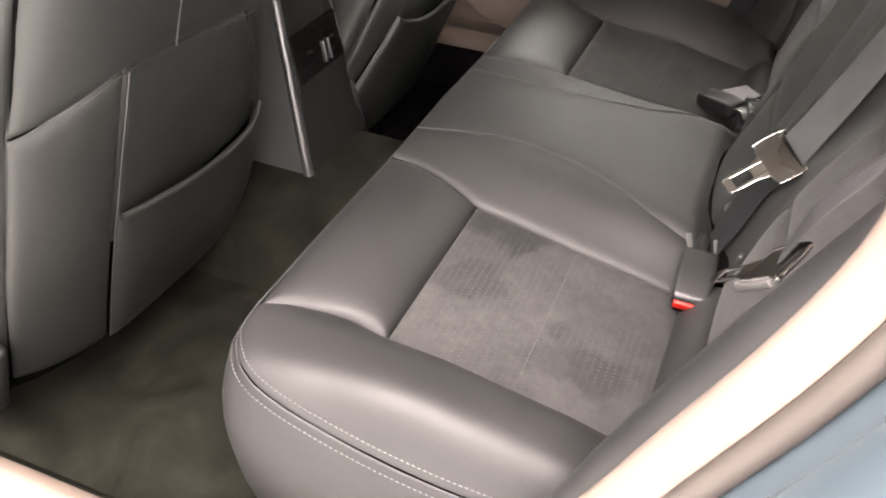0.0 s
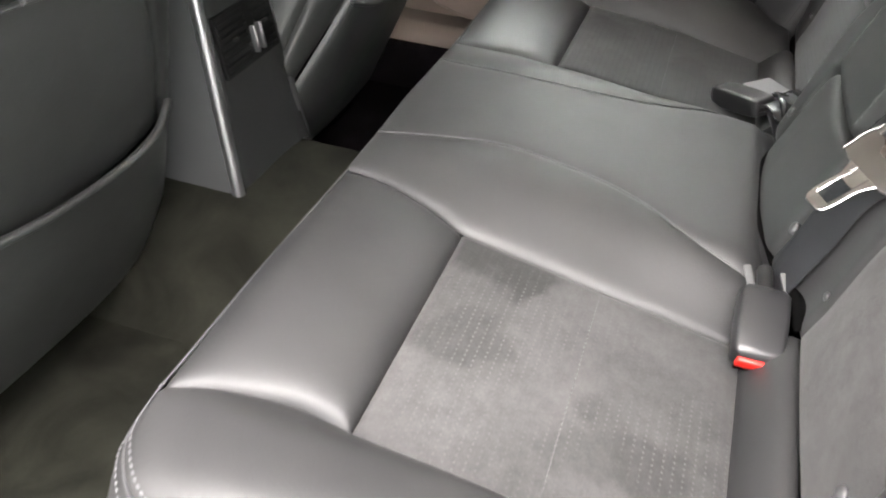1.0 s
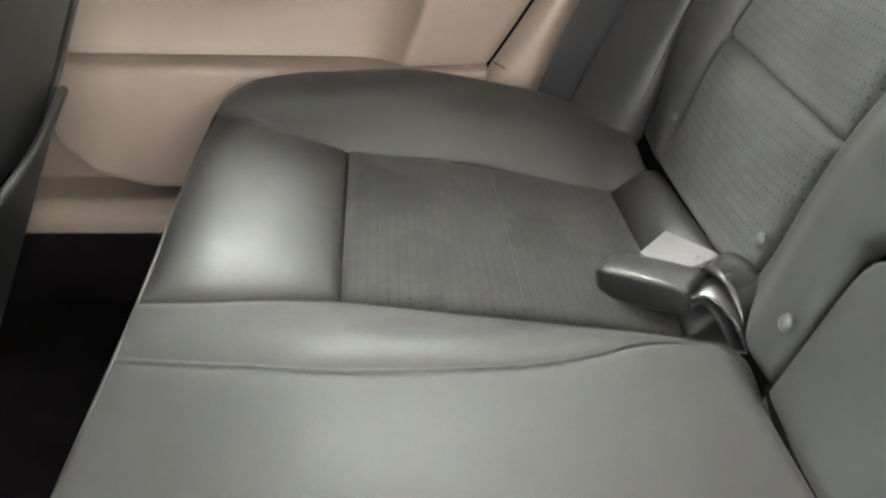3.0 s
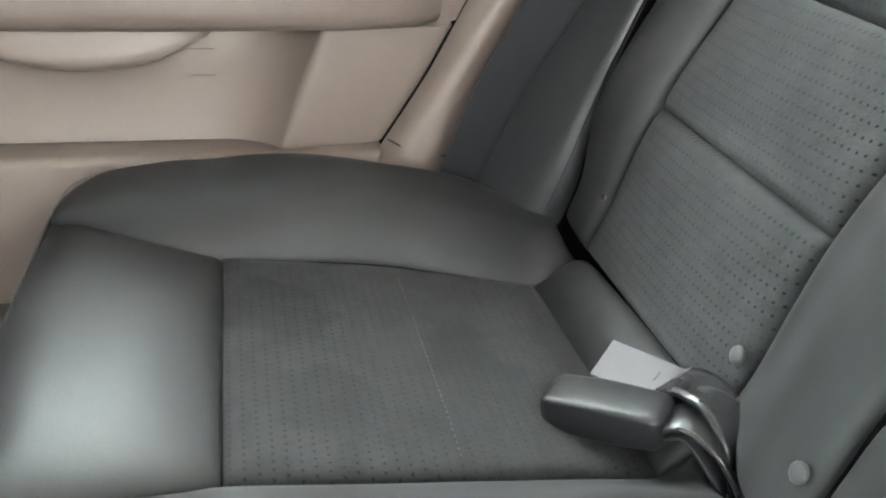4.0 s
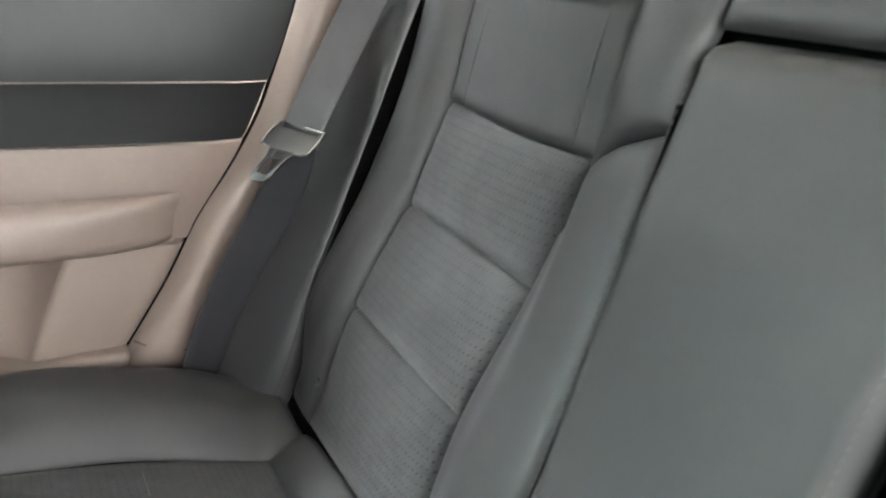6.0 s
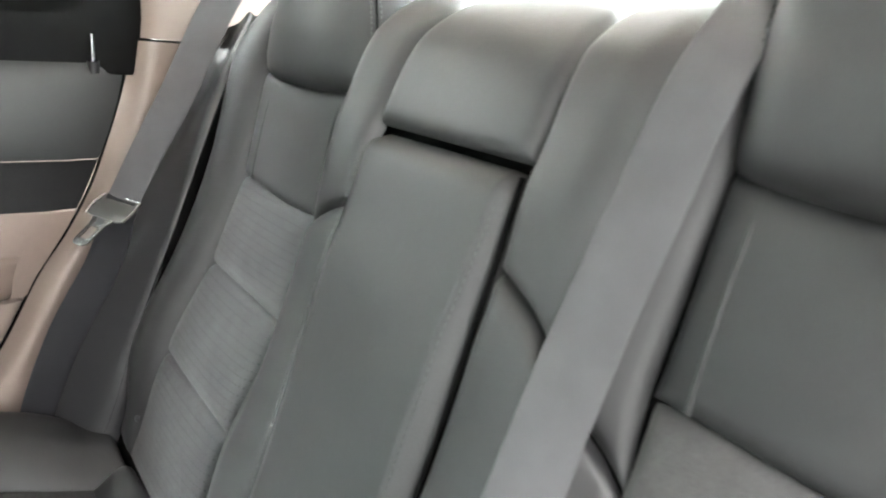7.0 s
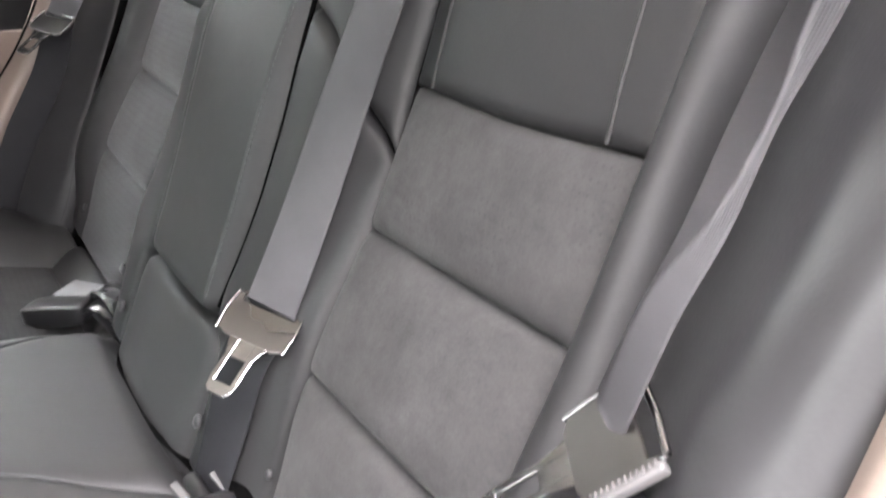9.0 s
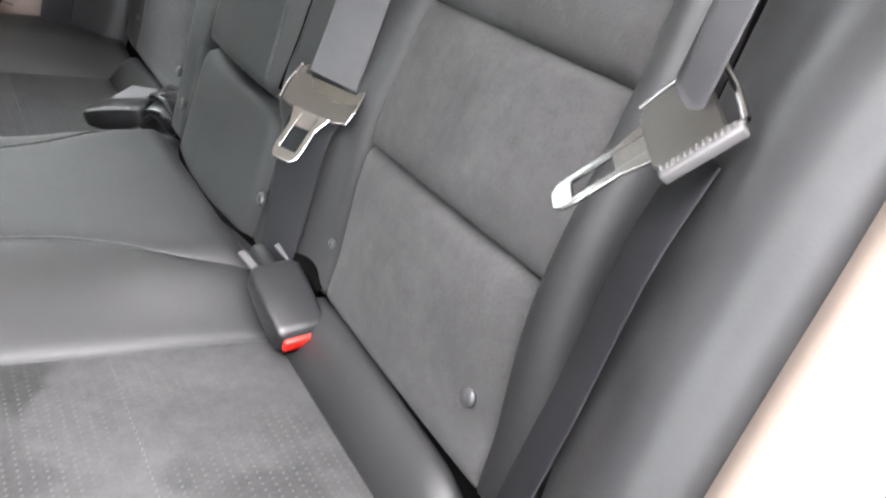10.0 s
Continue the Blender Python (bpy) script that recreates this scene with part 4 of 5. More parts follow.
part("pull_cup", skin([[(0.664, 0.462, 0.556), (0.660, 0.50, 0.556), (0.658, 0.58, 0.556), (0.660, 0.66, 0.556), (0.664, 0.70, 0.556)], [(0.668, 0.466, 0.548), (0.655, 0.51, 0.532), (0.650, 0.58, 0.524), (0.655, 0.65, 0.532), (0.668, 0.696, 0.548)], [(0.674, 0.472, 0.545), (0.672, 0.52, 0.522), (0.670, 0.58, 0.514), (0.672, 0.64, 0.522), (0.674, 0.69, 0.545)], [(0.70, 0.48, 0.546), (0.70, 0.52, 0.530), (0.70, 0.58, 0.524), (0.70, 0.64, 0.530), (0.70, 0.68, 0.546)]], 30, False, 14), BEIGE, door, "moulded beige pull cup")
for k in (0.0, 1.0):
    part("lamp_clip", box((0.002, 0.024, 0.0016), Matrix.Translation((0.729 + 0.006 * k, 0.476, 0.492 + 0.026 * k)), 0.0005), BEIGE, door)
pocket = [(rear_edge(0.43) + 0.002, 0.429), (0.815, 0.429), (0.828, 0.37), (0.818, 0.325), (0.785, 0.290), (0.72, 0.270), (0.50, 0.262), (0.40, 0.262), (rear_edge(0.40) + 0.03, 0.30)]
part("map_pocket", prism(pocket, "x", 0.662, 0.74, 0.010, 4), BEIGE, door, "beige moulded map pocket")
# thin near-black tube painted in as the shadow line at the door's edge
part("door_edge_line", tube([(0.708, y + 0.002, z) for y, z in PILLAR_OUT], 0.0022, 50, 8), GAP, door, "shadow line along the door edge, a near-black tube")
part("door_skin", prism([(0.02, 0.20), (1.15, 0.20), (1.15, 0.884), (0.08, 0.884)], "x", 0.765, 0.80, 0.004), BEIGE, door)
part("window_corner", prism([(0.066, 0.860), (0.34, 0.860), (0.32, 0.905), (0.28, 0.990), (0.10, 1.05), (0.02, 1.22), (-0.10, 1.22)], "x", 0.70, 0.715, 0.003), VENT, door, "black window corner frame")
bm = tube([(0.698, 0.121, 0.876), (0.697, 0.121, 0.890), (0.696, 0.122, 0.914)], 0.0036, 10, 10)
part("lock_pin", bm, CHROME, door, "bright door lock pin")
part("pin_grommet", tube([(0.70, 0.120, 0.862), (0.698, 0.121, 0.878)], 0.008, 6, 12), BLACK, door)

# ---------------------------------------------------------------- front seats and console
def front_seat(s):
    ob = thing("front_seat", "dark grey leather front seat back with a map pocket", "car seat", (s * 0.36, 0.9, 0.1), "front seats")
    inner = lambda z: s * float(np.interp(z, [0.18, 0.28, 0.40, 0.52, 0.63, 0.75, 1.0], [0.085, 0.078, 0.108, 0.150, 0.190, 0.205, 0.225]))
    outer = lambda z: s * float(np.interp(z, [0.18, 0.40, 0.70, 1.0], [0.610, 0.625, 0.640, 0.600]))
    def face(x, z):
        xa, xb = outer(z), inner(z)
        k = (x - (xa + xb) / 2) / abs(xa - xb) * 2
        y = 0.73 - (0.06 if s > 0 else 0.0) + (0.668 - z) * 0.39 + 0.050 * min(abs(k), 1.2) ** 4
        return Vector((x, y, z))
    seam = lambda z: s * float(np.interp(z, [0.19, 0.33, 0.461, 0.56, 0.668], [0.472, 0.492, 0.508, 0.518, 0.529]))
    mouth_in = lambda z: s * float(np.interp(z, [0.19, 0.30, 0.46, 0.64], [0.10, 0.105, 0.188, 0.225]))
    def P(a, b, c, d, puff=0.005, dip=0.0012):
        return pad(face, a, b, c, d, (24, 24), puff, dip, 0.006)
    line = lambda f, z0, z1: [(f(z0), z0), (f((2 * z0 + z1) / 3), (2 * z0 + z1) / 3), (f((z0 + 2 * z1) / 3), (z0 + 2 * z1) / 3), (f(z1), z1)]
    top, foot = 1.02, 0.195
    across = [(outer(0.625), 0.625), (s * 0.58, 0.650), (seam(0.668), 0.668), (s * 0.457, 0.668), (s * 0.30, 0.645), (inner(0.63), 0.628)]
    part("upper_back", P(across, [(outer(top), top), (inner(top), top)], line(outer, 0.625, top), line(inner, 0.628, top)), LEATHER_FRONT, ob)
    part("side_panel", P([(outer(foot), foot + 0.02), (seam(foot), foot)], across[:3], [(outer(foot), foot + 0.02)] + line(outer, 0.40, 0.625), line(seam, foot, 0.668)), LEATHER_FRONT, ob)
    part("pocket_back", P([(seam(0.40), 0.40), (mouth_in(0.42), 0.42)], across[2:5], line(seam, 0.40, 0.668), [(mouth_in(0.42), 0.42), (s * 0.235, 0.55), (s * 0.30, 0.645)], 0.0, 0.003), LEATHER_FRONT, ob)
    lift = lambda x, z: face(x, z) + Vector((0, -0.010, 0))
    mouth = [(seam(0.461), 0.461), (s * 0.41, 0.447), (s * 0.31, 0.437), (s * 0.235, 0.444), (mouth_in(0.458), 0.458)]
    part("pocket_front", pad(lift, [(seam(foot), foot), (s * 0.28, foot - 0.006), (mouth_in(foot), foot)], mouth, line(seam, foot, 0.461), line(mouth_in, foot, 0.458), (30, 30), 0.010, 0.004, 0.008, (1, 0, 1, 1)), LEATHER_FRONT, ob, "slack leather map pocket")
    part("pocket_lip", tube([lift(x, z) + Vector((0, -0.001 - 0.007 * (z < 0.45), -0.003)) for x, z in mouth], 0.0050, 50), LEATHER_FRONT, ob)
    part("inner_panel", P([(mouth_in(foot), foot), (inner(foot), foot + 0.01)], across[4:], [(mouth_in(foot), foot), (mouth_in(0.30), 0.30), (mouth_in(0.458), 0.458), (s * 0.235, 0.55), (s * 0.30, 0.645)], [(inner(foot), foot + 0.01)] + line(inner, 0.28, 0.628)), LEATHER_FRONT, ob)
    part("back_lining", P([(outer(foot), foot), (inner(foot), foot)], [(outer(top), top), (inner(top), top)], line(outer, foot, top), line(inner, foot, top), -0.012, 0.0), GAP, ob)
    zs = (foot + 0.015, 0.3, 0.4, 0.55, 0.7, 0.85, top)
    for f, q in ((outer, 1), (inner, -1)):
        part("seat_side", skin([[face(f(z), z) + Vector((-s * q * 0.014, 0.006, 0)) for z in zs], [face(f(z), z) + Vector((0, 0.004, 0)) for z in zs], [face(f(z), z) + Vector((s * q * 0.014, 0.05, 0)) for z in zs], [face(f(z), z) + Vector((s * q * 0.0, 0.17, 0)) for z in zs]], 24, False, 10), LEATHER_FRONT, ob)
    part("pocket_seam", tube([face(seam(z), z) + Vector((0, -0.004, 0)) for z in (foot + 0.005, 0.33, 0.465, 0.57, 0.668)], 0.0012, 40), PIPING, ob)
    part("upper_seam", tube([face(x, z) + Vector((0, -0.002, 0)) for x, z in across], 0.0008, 40), LEATHER_FRONT, ob)
    part("upper_stay", tube([face(s * 0.457, 0.668) + Vector((0, -0.003, 0)), face(s * 0.470, 0.76) + Vector((0, -0.005, 0)), face(s * 0.475, 0.90) + Vector((0, -0.005, 0))], 0.0014, 20), PIPING, ob)
    part("underside", skin([[face(outer(foot), foot) + Vector((0, 0.0, 0.02)), face(s * 0.34, foot), face(inner(foot), foot)], [(outer(foot), 1.06, 0.20), (s * 0.34, 1.06, 0.19), (inner(foot) + s * 0.03, 1.06, 0.20)]], 20, False, 6), GAP, ob)
    part("seat_cushion", prism([(s * 0.62, 1.0), (s * 0.13, 1.0), (s * 0.13, 1.45), (s * 0.62, 1.45)], "z", 0.20, 0.38, 0.03, 4), LEATHER_FRONT, ob)
    part("recliner_cover", box((0.02, 0.09, 0.12), Matrix.Translation((s * 0.638, 0.965, 0.27)) @ Euler((0.3, 0, 0)).to_matrix().to_4x4(), 0.009), BLACK, ob)
    part("seat_base", box((0.40, 0.40, 0.10), Matrix.Translation((s * 0.36, 1.25, 0.15)), 0.01), GAP, ob)
    return ob
for s in (1, -1):
    front_seat(s)

console = thing("centre_console", "dark grey console end with air vents and satin side strips", "console", (0.01, 0.85, 0.26))
def con(x, z, d=0.0):
    """The console's rear face, leaning forward as it rises."""
    return Vector((x, 0.808 + (z - 0.27) * 0.205 - d, z))
MID = 0.028
half = lambda z: 0.096 - 0.030 * (z - 0.26) / 0.3
rows = []
for z in (0.262, 0.30, 0.36, 0.42, 0.48, 0.53, 0.56, 0.575):
    w, f = half(z), con(0, z)
    rows.append([(MID - w * 1.02, f.y + 0.30, z), (MID - w, f.y + 0.02, z), (MID - w + 0.012, f.y + 0.002, z), (MID, f.y, z), (MID + w - 0.012, f.y + 0.002, z), (MID + w, f.y + 0.02, z), (MID + w * 1.02, f.y + 0.30, z)])
part("console_body", skin(rows, 48, False, 16), GREY_PLASTIC, console)
part("console_lid", prism([(-0.05, 0.86), (0.106, 0.86), (0.106, 1.2), (-0.05, 1.2)], "z", 0.555, 0.60, 0.014, 4), LEATHER_SOFT, console)
for s in (1, -1):
    pts = [con(MID + s * (half(z) + 0.002), z, -0.006) for z in (0.264, 0.33, 0.42, 0.50, 0.565)]
    part("side_strip", tube(pts, 0.0085, 30, 10), SATIN, console, "satin silver edge strip")
    part("side_panel", skin([[con(MID + s * (half(z) + 0.006), z, -d) for z in (0.264, 0.33, 0.42, 0.50, 0.565)] for d in (0.012, 0.05, 0.14)], 20, s > 0, 6), CONSOLE_SIDE_LIT, console, "grey plastic console flank, lightened for the light from the door")
tilt = Euler((-0.202, 0, 0)).to_matrix().to_4x4()
bm = bmesh.new()
for w, h, cx, cz in ((0.140, 0.007, 0.034, 0.4865), (0.140, 0.007, 0.034, 0.4135), (0.006, 0.08, -0.033, 0.45), (0.006, 0.08, 0.101, 0.45), (0.020, 0.08, 0.044, 0.45)):
    piece = box((w, 0.012, h), Matrix.Translation(con(cx, cz, -0.002)) @ tilt, 0.0015)
    piece_mesh = bpy.data.meshes.new("bar")
    piece.to_mesh(piece_mesh)
    piece.free()
    bm.from_mesh(piece_mesh)
    bpy.data.meshes.remove(piece_mesh)
bezel = part("vent_bezel", bm, VENT, console, "black vent bezel", False)
for cx, wide in ((0.002, 0.064), (0.077, 0.046)):
    vent = part("air_vent", box((wide, 0.003, 0.070), Matrix.Translation(con(cx, 0.450, 0.0005)) @ tilt, 0.0005), VENT, console, "slatted black air vent")
    for j in range(7):
        part("vent_slat", box((wide - 0.002, 0.008, 0.0016), Matrix.Translation(con(cx, 0.423 + 0.009 * j, 0.003)) @ Euler((0.5, 0, 0)).to_matrix().to_4x4(), 0.0004), VENT, vent)
    part("vent_guide", box((0.012, 0.005, 0.003), Matrix.Translation(con(cx - 0.004, 0.455, 0.008)) @ tilt, 0.001), GREY_PLASTIC, vent)
for cx in (0.041, 0.057):
    part("vent_wheel", box((0.0045, 0.010, 0.036), Matrix.Translation(con(cx, 0.440, 0.007)) @ tilt, 0.002), SATIN, console, "satin thumbwheel edge")
rail = thing("rail_cover", "black plastic seat rail cover with a bright clip", "seat rail cover", (0.46, 0.93, 0.11))
# cover takes the near-black mat colour to cancel the front light on it
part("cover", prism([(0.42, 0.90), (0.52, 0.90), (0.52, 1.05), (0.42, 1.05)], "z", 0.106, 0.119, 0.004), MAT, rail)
part("clip", box((0.022, 0.005, 0.004), Matrix.Translation((0.485, 0.905, 0.121)), 0.001), CHROME, rail)

# ---------------------------------------------------------------- belts
def tongue(parent, m, wide=1.0):
    """A pressed steel belt tongue: a slotted plate with a folded rim and a holed blade. x across the strap, -y towards the blade tip."""
    def local(nm, bm, mat_, under, label=""):
        bmesh.ops.transform(bm, matrix=m @ Matrix.Diagonal((wide, 1, 1, 1)), verts=bm.verts)
        return part(nm, bm, mat_, under, label, nm not in ("tongue", "blade_arm", "blade_tip", "blade_root"))
    plate = [(-0.031, -0.016), (-0.022, -0.020), (0.022, -0.020), (0.031, -0.016), (0.033, 0.0), (0.031, 0.019), (0.026, 0.021), (0.025, 0.013), (-0.025, 0.013), (-0.026, 0.021), (-0.031, 0.019), (-0.033, 0.0)]
    ob = local("tongue", prism(plate, "z", -0.0014, 0.0014, 0.0009, 2), DULL_STEEL, parent, "bright steel seat belt tongue")
    for q in (-1, 1):
        local("plate_rim", tube([(q * 0.0315, -0.018, 0.0012), (q * 0.033, 0.0, 0.0022), (q * 0.031, 0.020, 0.0014)], 0.0015, 14, 8), CHROME, ob)
        local("blade_arm", prism([(q * 0.0072, -0.060), (q * 0.0125, -0.058), (q * 0.0125, -0.034), (q * 0.018, -0.018), (q * 0.0072, -0.018)], "z", -0.0012, 0.0012, 0.0007, 2), CHROME, ob)
    local("cross_bar", tube([(-0.028, 0.0205, 0.0), (0.0, 0.0215, 0.0), (0.028, 0.0205, 0.0)], 0.0018, 14, 8), CHROME, ob)
    local("blade_tip", prism([(-0.0125, -0.058), (0.0125, -0.058), (0.011, -0.065), (0.007, -0.069), (-0.007, -0.069), (-0.011, -0.065)], "z", -0.0012, 0.0012, 0.0007, 2), CHROME, ob)
    local("blade_root", prism([(-0.0076, -0.036), (0.0076, -0.036), (0.0076, -0.017), (-0.0076, -0.017)], "z", -0.0011, 0.0011, 0.0004, 1), CHROME, ob)
    return ob


def square(origin, across, along):
    """The pose of a tongue at origin: its blade exactly against along, its breadth near across."""
    y = Vector(along).normalized()
    x = Vector(across)
    x = (x - y * x.dot(y)).normalized()
    m = Matrix((x, y, x.cross(y))).transposed().to_4x4()
    m.translation = origin
    return m


def belt(label, base, upper, upper_sides, lower, lower_sides):
    ob = thing("seatbelt", label, "seat belt", base, "seat belts")
    part("strap", ribbon([Vector(v) for v in upper], upper_sides, 0.047, 80), WEB, ob, "grey woven webbing")
    part("lower_strap", ribbon([Vector(v) for v in lower], lower_sides, 0.047, 50), WEB_SHADED, ob, "ribbed webbing, darkened as in shade")
    return ob


# middle belt: over the top of the backrest, down in front of the inner bolster
mid_t = Vector((-0.2050, 0.1075, 0.5555))
mid_pose = square(mid_t, (-0.760, -0.610, -0.230), (0.430, -0.724, 0.540))
mid = belt("grey centre seat belt hanging down the rear backrest", (-0.19, 0.15, 0.36),
    [back_out(-0.215, 1.10, 0.018), back_out(-0.216, 1.02, 0.020), back_out(-0.212, 0.945, 0.012), back_out(-0.203, 0.855, 0.012), back_out(-0.194, 0.755, 0.012), back_out(-0.193, 0.64, 0.016), mid_pose @ Vector((0, 0.0165, 0.0))],
    [(1, 0, 0.0), (1, 0, 0.05), (1, 0.15, 0.1), (0.95, 0.3, 0.1), (0.9, 0.4, 0.1), (0.86, 0.5, 0.2), (0.80, 0.58, 0.2)],
    [mid_pose @ Vector((0, 0.0165, 0.001)), mid_pose @ Vector((0, 0.0150, -0.010)), back_out(-0.190, 0.515, 0.014), back_out(-0.188, 0.47, 0.010), back_out(-0.188, 0.41, 0.008), back_out(-0.188, 0.36, 0.004)],
    [(0.80, 0.58, 0.2), (0.85, 0.5, 0.1), (0.95, 0.3, 0), (1, 0.2, 0), (1, 0.2, 0), (1, 0.2, 0)])
tongue(mid, mid_pose, 0.98)

# far outer belt
far_t = Vector((0.5887, 0.1221, 0.6970))
far = belt("grey seat belt slanting down from the far pillar", (0.634, 0.22, 0.34),
    [(0.655, -0.060, 1.00), (0.648, -0.020, 0.93), (0.634, 0.026, 0.842), (0.612, 0.074, 0.765), (0.5965, 0.1085, 0.7065)],
    [(-0.35, -0.75, -0.3), (-0.35, -0.75, -0.4), (-0.33, -0.75, -0.5), (-0.5, -0.6, -0.3), (-0.6, -0.6, -0.07)],
    [(0.5965, 0.1085, 0.7060), (0.612, 0.132, 0.62), (0.628, 0.180, 0.52), (0.632, 0.218, 0.42), (0.632, 0.235, 0.34)],
    [(-0.6, -0.6, -0.07), (-0.4, -0.8, -0.3), (-0.1, -0.9, -0.3), (0.1, -0.9, -0.2), (0.2, -0.9, 0)])
tongue(far, square(far_t, (-0.824, -0.561, -0.081), (0.443, -0.727, 0.525)))

# near outer belt
near_t = Vector((-0.617, 0.117, 0.684))
near = thing("seatbelt", "grey curled seat belt beside the open door with its tongue hanging", "seat belt", (-0.598, 0.21, 0.34), "seat belts")
def curled_strap(left, fold, right, n=70):
    """A strap whose two halves meet along a fold that wanders from one selvage to the other."""
    a, f, r = spline(left, n), spline(fold, n), spline(right, n)
    rows = [spline([p, p.lerp(q, 0.8), q, q.lerp(o, 0.2), o], 12) for p, q, o in zip(a, f, r)]
    bm = grid_mesh(rows)
    uv = bm.loops.layers.uv.new("UVMap")
    bm.verts.index_update()
    for face_ in bm.faces:
        for lp in face_.loops:
            lp[uv].uv = ((lp.vert.index % 13) / 12, (lp.vert.index // 13) / n * 8)
    bmesh.ops.solidify(bm, geom=list(bm.faces), thickness=0.0014)
    return bm
part("strap", curled_strap([(-0.642, 0.004, 1.00), (-0.606, 0.004, 0.92), (-0.579, 0.008, 0.855), (-0.589, 0.046, 0.808), (-0.6035, 0.083, 0.770), (-0.600, 0.098, 0.736), (-0.5900, 0.1035, 0.695)],
    [(-0.654, 0.036, 0.995), (-0.625, 0.034, 0.922), (-0.615, 0.044, 0.857), (-0.618, 0.0615, 0.812), (-0.617, 0.084, 0.776), (-0.605, 0.101, 0.742), (-0.598, 0.110, 0.694)],
    [(-0.658, 0.024, 0.995), (-0.630, 0.020, 0.922), (-0.616, 0.024, 0.857), (-0.618, 0.055, 0.812), (-0.621, 0.077, 0.772), (-0.619, 0.095, 0.738), (-0.616, 0.1135, 0.686)]), WEB, near, "grey woven webbing")
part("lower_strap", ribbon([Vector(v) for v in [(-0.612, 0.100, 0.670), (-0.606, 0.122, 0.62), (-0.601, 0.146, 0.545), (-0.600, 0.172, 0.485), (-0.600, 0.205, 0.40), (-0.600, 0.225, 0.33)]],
    [(0.846, -0.499, -0.185)] * 6, 0.047, 50), WEB_SHADED, near, "ribbed webbing, darkened as in shade")
pose_n = square(near_t, (-0.873, 0.400, -0.250), near_t - Vector((-0.583, 0.152, 0.638))) @ Matrix.Translation((-0.0075, 0.001, 0.0))
near_tongue = tongue(near, pose_n, 0.66)
bar = part("ribbed_bar", box((0.005, 0.037, 0.0065), pose_n @ Matrix.Translation((0.0235, 0.001, 0.0012)), 0.0015), RIBBED, near_tongue, "ribbed grey plastic bar")

# shoulder guides
for s in (1, -1):
    ob = thing("belt_guide", "black plastic belt guide on the seat shoulder", "belt guide", (s * 0.60, -0.05, 0.95), "belt guides")
    part("guide_clip", prism([(-0.019, -0.012), (0.012, -0.014), (0.020, -0.004), (0.016, 0.012), (-0.012, 0.014), (-0.020, 0.004)], "z", -0.006, 0.006, 0.003), BLACK, ob).matrix_local = Matrix.Translation(Vector((s * 0.588, -0.030, 0.918)) - ob.location) @ Euler((0.75, 0, s * 0.5)).to_matrix().to_4x4()
    part("guide_lip", tube([(s * 0.574, -0.026, 0.926), (s * 0.570, -0.016, 0.915), (s * 0.570, -0.008, 0.905)], 0.0013, 10, 8), GREY_PLASTIC, ob, "dark guide lip")
    part("belt_slot", box((0.016, 0.068, 0.015), Matrix.Translation((s * 0.656, -0.056, 0.996)) @ Euler((0.1, 0, 0)).to_matrix().to_4x4(), 0.005), BLACK, PILLARS[s], "black belt slot bezel")

for k in range(13):
    part("bar_rib", box((0.0026, 0.0010, 0.0016), pose_n @ Matrix.Translation((0.0225, -0.0155 + 0.0027 * k, 0.0048)), 0.0003), RIBBED, near_tongue)

# ---------------------------------------------------------------- buckles
def buckle_block(root, tip, up, size=(0.078, 0.046, 0.024)):
    """A seat belt buckle from its root to its tip: a swelling moulded block."""
    root, tip = Vector(root), Vector(tip)
    x = (tip - root).normalized()
    y = Vector(up).cross(x).normalized()
    z = x.cross(y)
    long = (tip - root).length
    rows = []
    for i in range(15):
        t = i / 14
        end = min(t, 1 - t)
        k = 1 - 0.18 * max(0.0, 1 - end / 0.07) ** 2
        w, h = size[1] / 2 * k * (0.86 + 0.16 * math.sin(math.pi * min(1, 0.25 + 0.6 * t))), size[2] / 2 * k * (0.90 + 0.2 * math.sin(math.pi * t * 0.9))
        c = root + x * (long * t)
        ring = []
        for j in range(25):
            a = 2 * math.pi * j / 24
            ca, sa = math.cos(a), math.sin(a)
            ring.append(c + y * (w * math.copysign(abs(ca) ** 0.27, ca)) + z * (h * math.copysign(abs(sa) ** 0.27, sa)))
        rows.append(ring)
    bm = grid_mesh(rows)
    bmesh.ops.remove_doubles(bm, verts=bm.verts, dist=1e-6)
    bm.edges.ensure_lookup_table()
    bmesh.ops.holes_fill(bm, edges=[e for e in bm.edges if e.is_boundary], sides=0)
    bmesh.ops.recalc_face_normals(bm, faces=bm.faces)
    return bm, x, y, z

nb = thing("seatbelt_buckle", "dark grey buckle with a red release button on the cushion", "seat belt buckle", (-0.23, 0.16, 0.37), "buckles")
root, tip = Vector((-0.2115, 0.1645, 0.4035)), Vector((-0.280, 0.163, 0.3705))
bm, x, y, z = buckle_block(root, tip, (-0.41, -0.06, 0.86), (0.07, 0.046, 0.028))
part("buckle_body", bm, BUCKLE, nb)
part("release_button", box((0.006, 0.036, 0.014), frame_at(tip + x * 0.0015 + z * 0.002, x, z), 0.002), RED, nb, "red release button")
part("button_slot", box((0.004, 0.034, 0.006), frame_at(tip + x * 0.0015 - z * 0.009, x, z), 0.001), GAP, nb)
# solid near-black body in place of the shaded hollow behind the buckle
part("pocket_shade", tube([(-0.176, 0.142, 0.384), (-0.198, 0.142, 0.398), (-0.222, 0.134, 0.402), (-0.240, 0.130, 0.388)], 0.010, 20, 12, lambda t: 0.4 + 0.6 * math.sin(math.pi * t)), GAP, nb, "near-black body for the shade in the pocket round the buckle stalk")
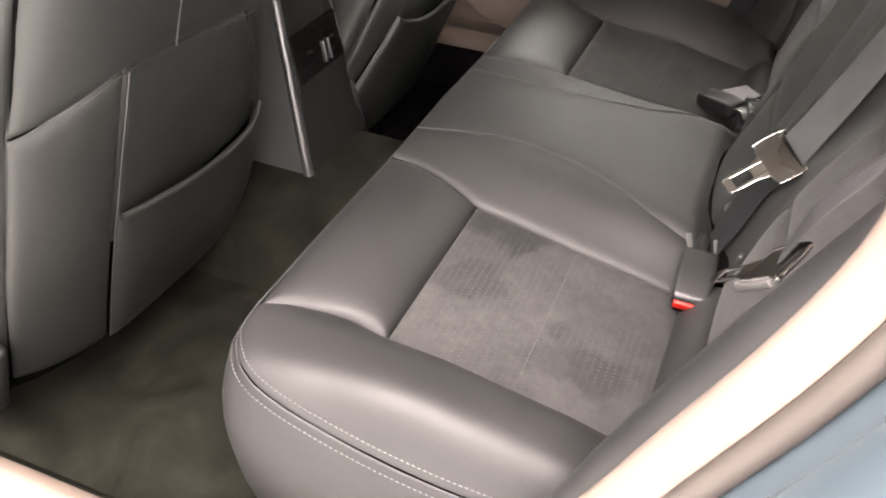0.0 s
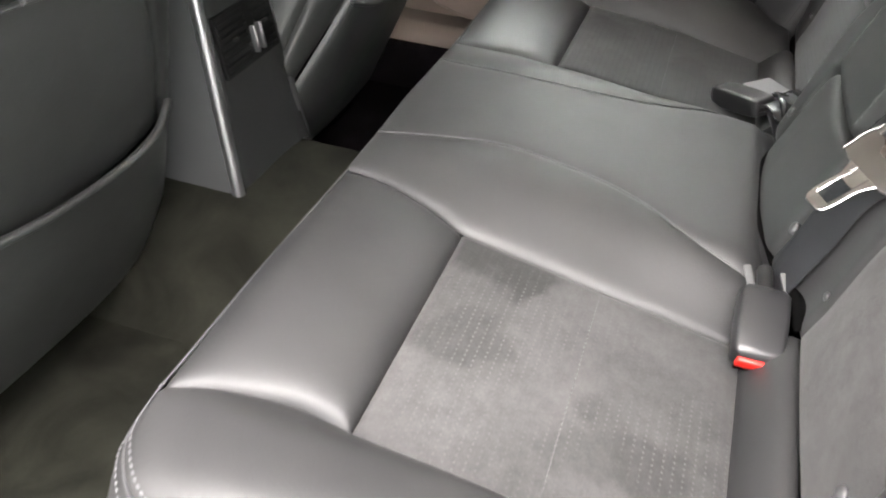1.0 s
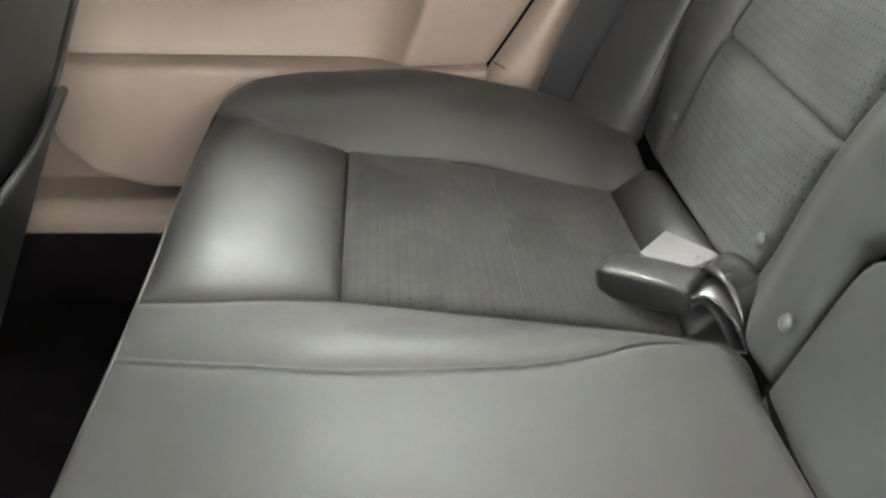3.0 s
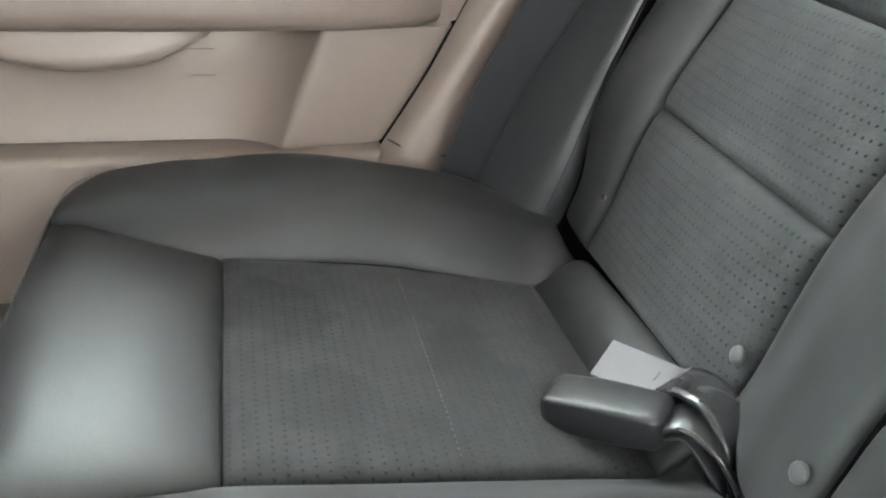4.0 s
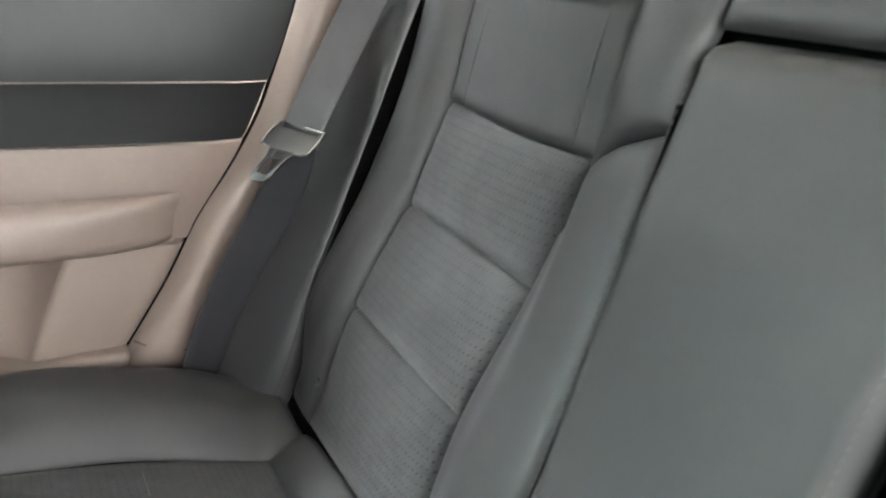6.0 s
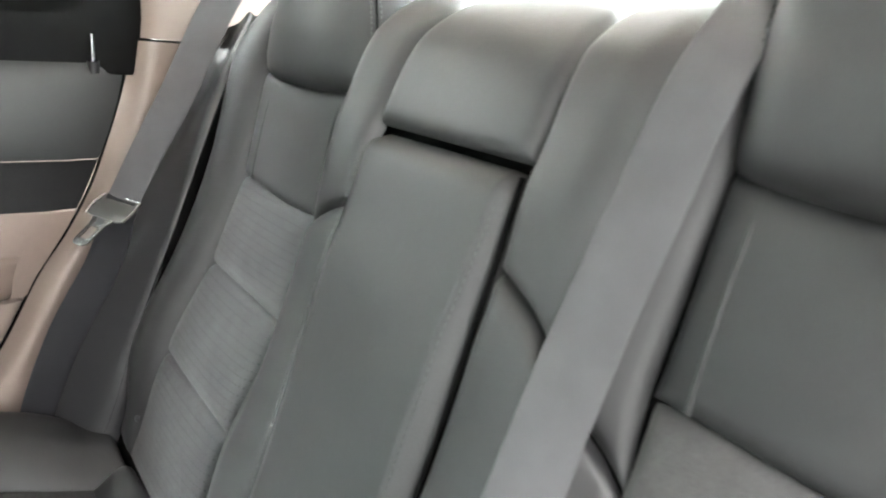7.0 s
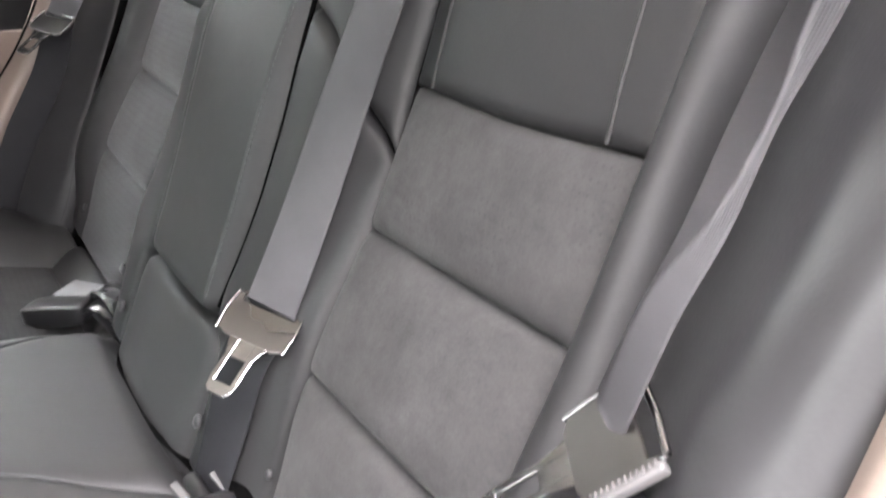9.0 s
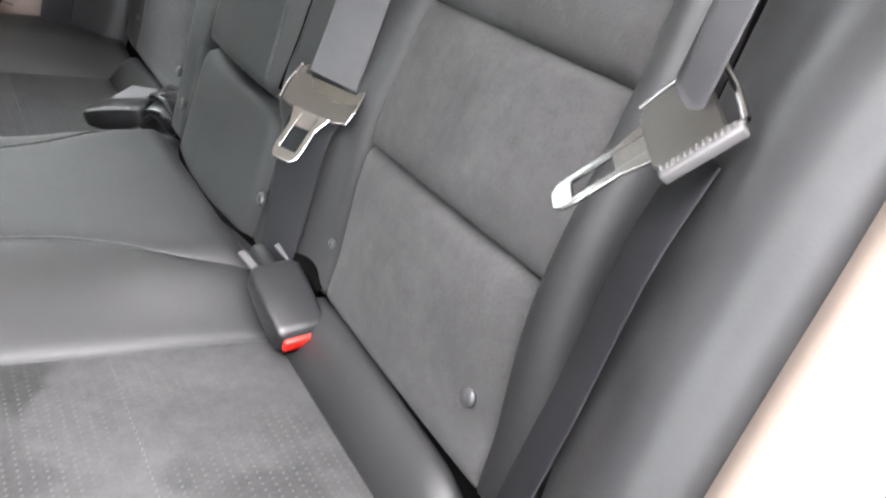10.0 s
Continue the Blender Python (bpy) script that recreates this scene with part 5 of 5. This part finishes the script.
part("stalk", tube([root - x * 0.03 - z * 0.012, root - x * 0.01 - z * 0.004, root + x * 0.01], 0.008, 12), BLACK, nb)
for off in (0.018, -0.016):
    part("guide_tab", box((0.030, 0.007, 0.003), frame_at(root - x * 0.008 + y * off + z * 0.004, x + y * 0.3, z), 0.001), PALE, nb, "pale plastic tab")

fb = thing("seatbelt_buckle", "dark grey buckle lying on the far seat cushion", "seat belt buckle", (0.27, 0.2, 0.37), "buckles")
root, tip = Vector((0.244, 0.168, 0.388)), Vector((0.302, 0.232, 0.372))
bm, x, y, z = buckle_block(root, tip, (0.1, 0.2, 1.0), (0.09, 0.038, 0.028))
part("buckle_body", bm, BUCKLE, fb)
part("strap_loop", ribbon([root + x * 0.006, root - x * 0.010 + Vector((0, 0, 0.007)), Vector((0.216, 0.146, 0.392)), Vector((0.200, 0.132, 0.368)), Vector((0.196, 0.126, 0.34))], [y, y, y, y, y], 0.030, 30, 0.004), SLEEVE, fb, "folded dark sleeve")
part("strap_fold", ribbon([root + x * 0.004 - z * 0.006, root - x * 0.012 + Vector((0, 0, 0.000)), Vector((0.222, 0.152, 0.384)), Vector((0.207, 0.138, 0.36)), Vector((0.200, 0.130, 0.335))], [y, y, y, y, y], 0.030, 30, 0.003), WEB_SHADED, fb)
fb2 = thing("buckle_sleeve", "dark buckle sleeve with a pale grey sewn label", "seat belt buckle", (0.27, 0.15, 0.36), "buckles")
part("sleeve", ribbon([Vector((0.278, 0.150, 0.396)), Vector((0.262, 0.146, 0.406)), Vector((0.238, 0.140, 0.408)), Vector((0.214, 0.134, 0.394)), Vector((0.204, 0.128, 0.36))], [(0.5, -0.85, 0.1)] * 5, 0.034, 30, 0.006), SLEEVE, fb2)
tag = [(0.345, 0.166, 0.388), (0.290, 0.129, 0.393), (0.252, 0.171, 0.391), (0.303, 0.202, 0.390)]
bm = bmesh.new()
lo = [bm.verts.new(v) for v in tag]
hi = [bm.verts.new(Vector(v) + Vector((0, 0.0005, 0.0018))) for v in tag]
bm.faces.new(lo), bm.faces.new(hi[::-1])
for i in range(4):
    bm.faces.new((lo[i], hi[i], hi[(i + 1) % 4], lo[(i + 1) % 4]))
label = part("paper_label", bm, LABEL, fb2, "pale grey sewn label", False)
for k in (0.0, 1.0):
    part("print_bar", box((0.0012, 0.009 - 0.003 * k, 0.0006), Matrix.Translation((0.288 + 0.004 * k, 0.158 - 0.004 * k, 0.3936)) @ Euler((0, 0, 0.7)).to_matrix().to_4x4(), 0.0), INK, label)

# ---------------------------------------------------------------- workshop round the car
ground = tagged(part("ground", prism([(-5.2, -5.2), (5.2, -5.2), (5.2, 6.2), (-5.2, 6.2)], "z", -0.38, -0.28, 0.0), CONCRETE, None, "", False), "grey concrete workshop floor", "ground", "", "structure")
for nm, o in (("wall_north", [(-6, 6.0), (6, 6.0), (6, 6.2), (-6, 6.2)]), ("wall_south", [(-6, -5.2), (6, -5.2), (6, -5.0), (-6, -5.0)]), ("wall_east", [(5.0, -5), (5.2, -5), (5.2, 6), (5.0, 6)]), ("wall_west", [(-5.2, -5), (-5.0, -5), (-5.0, 6), (-5.2, 6)])):
    tagged(part(nm, prism(o, "z", -0.28, 3.0, 0.0), WALL, None, "", False), "plain painted workshop wall", "wall", "", "structure")
tagged(part("workshop_ceiling", prism([(-5.2, -5.2), (5.2, -5.2), (5.2, 6.2), (-5.2, 6.2)], "z", 3.0, 3.2, 0.0), WALL, None, "", False), "plain painted workshop ceiling", "ceiling", "", "structure")
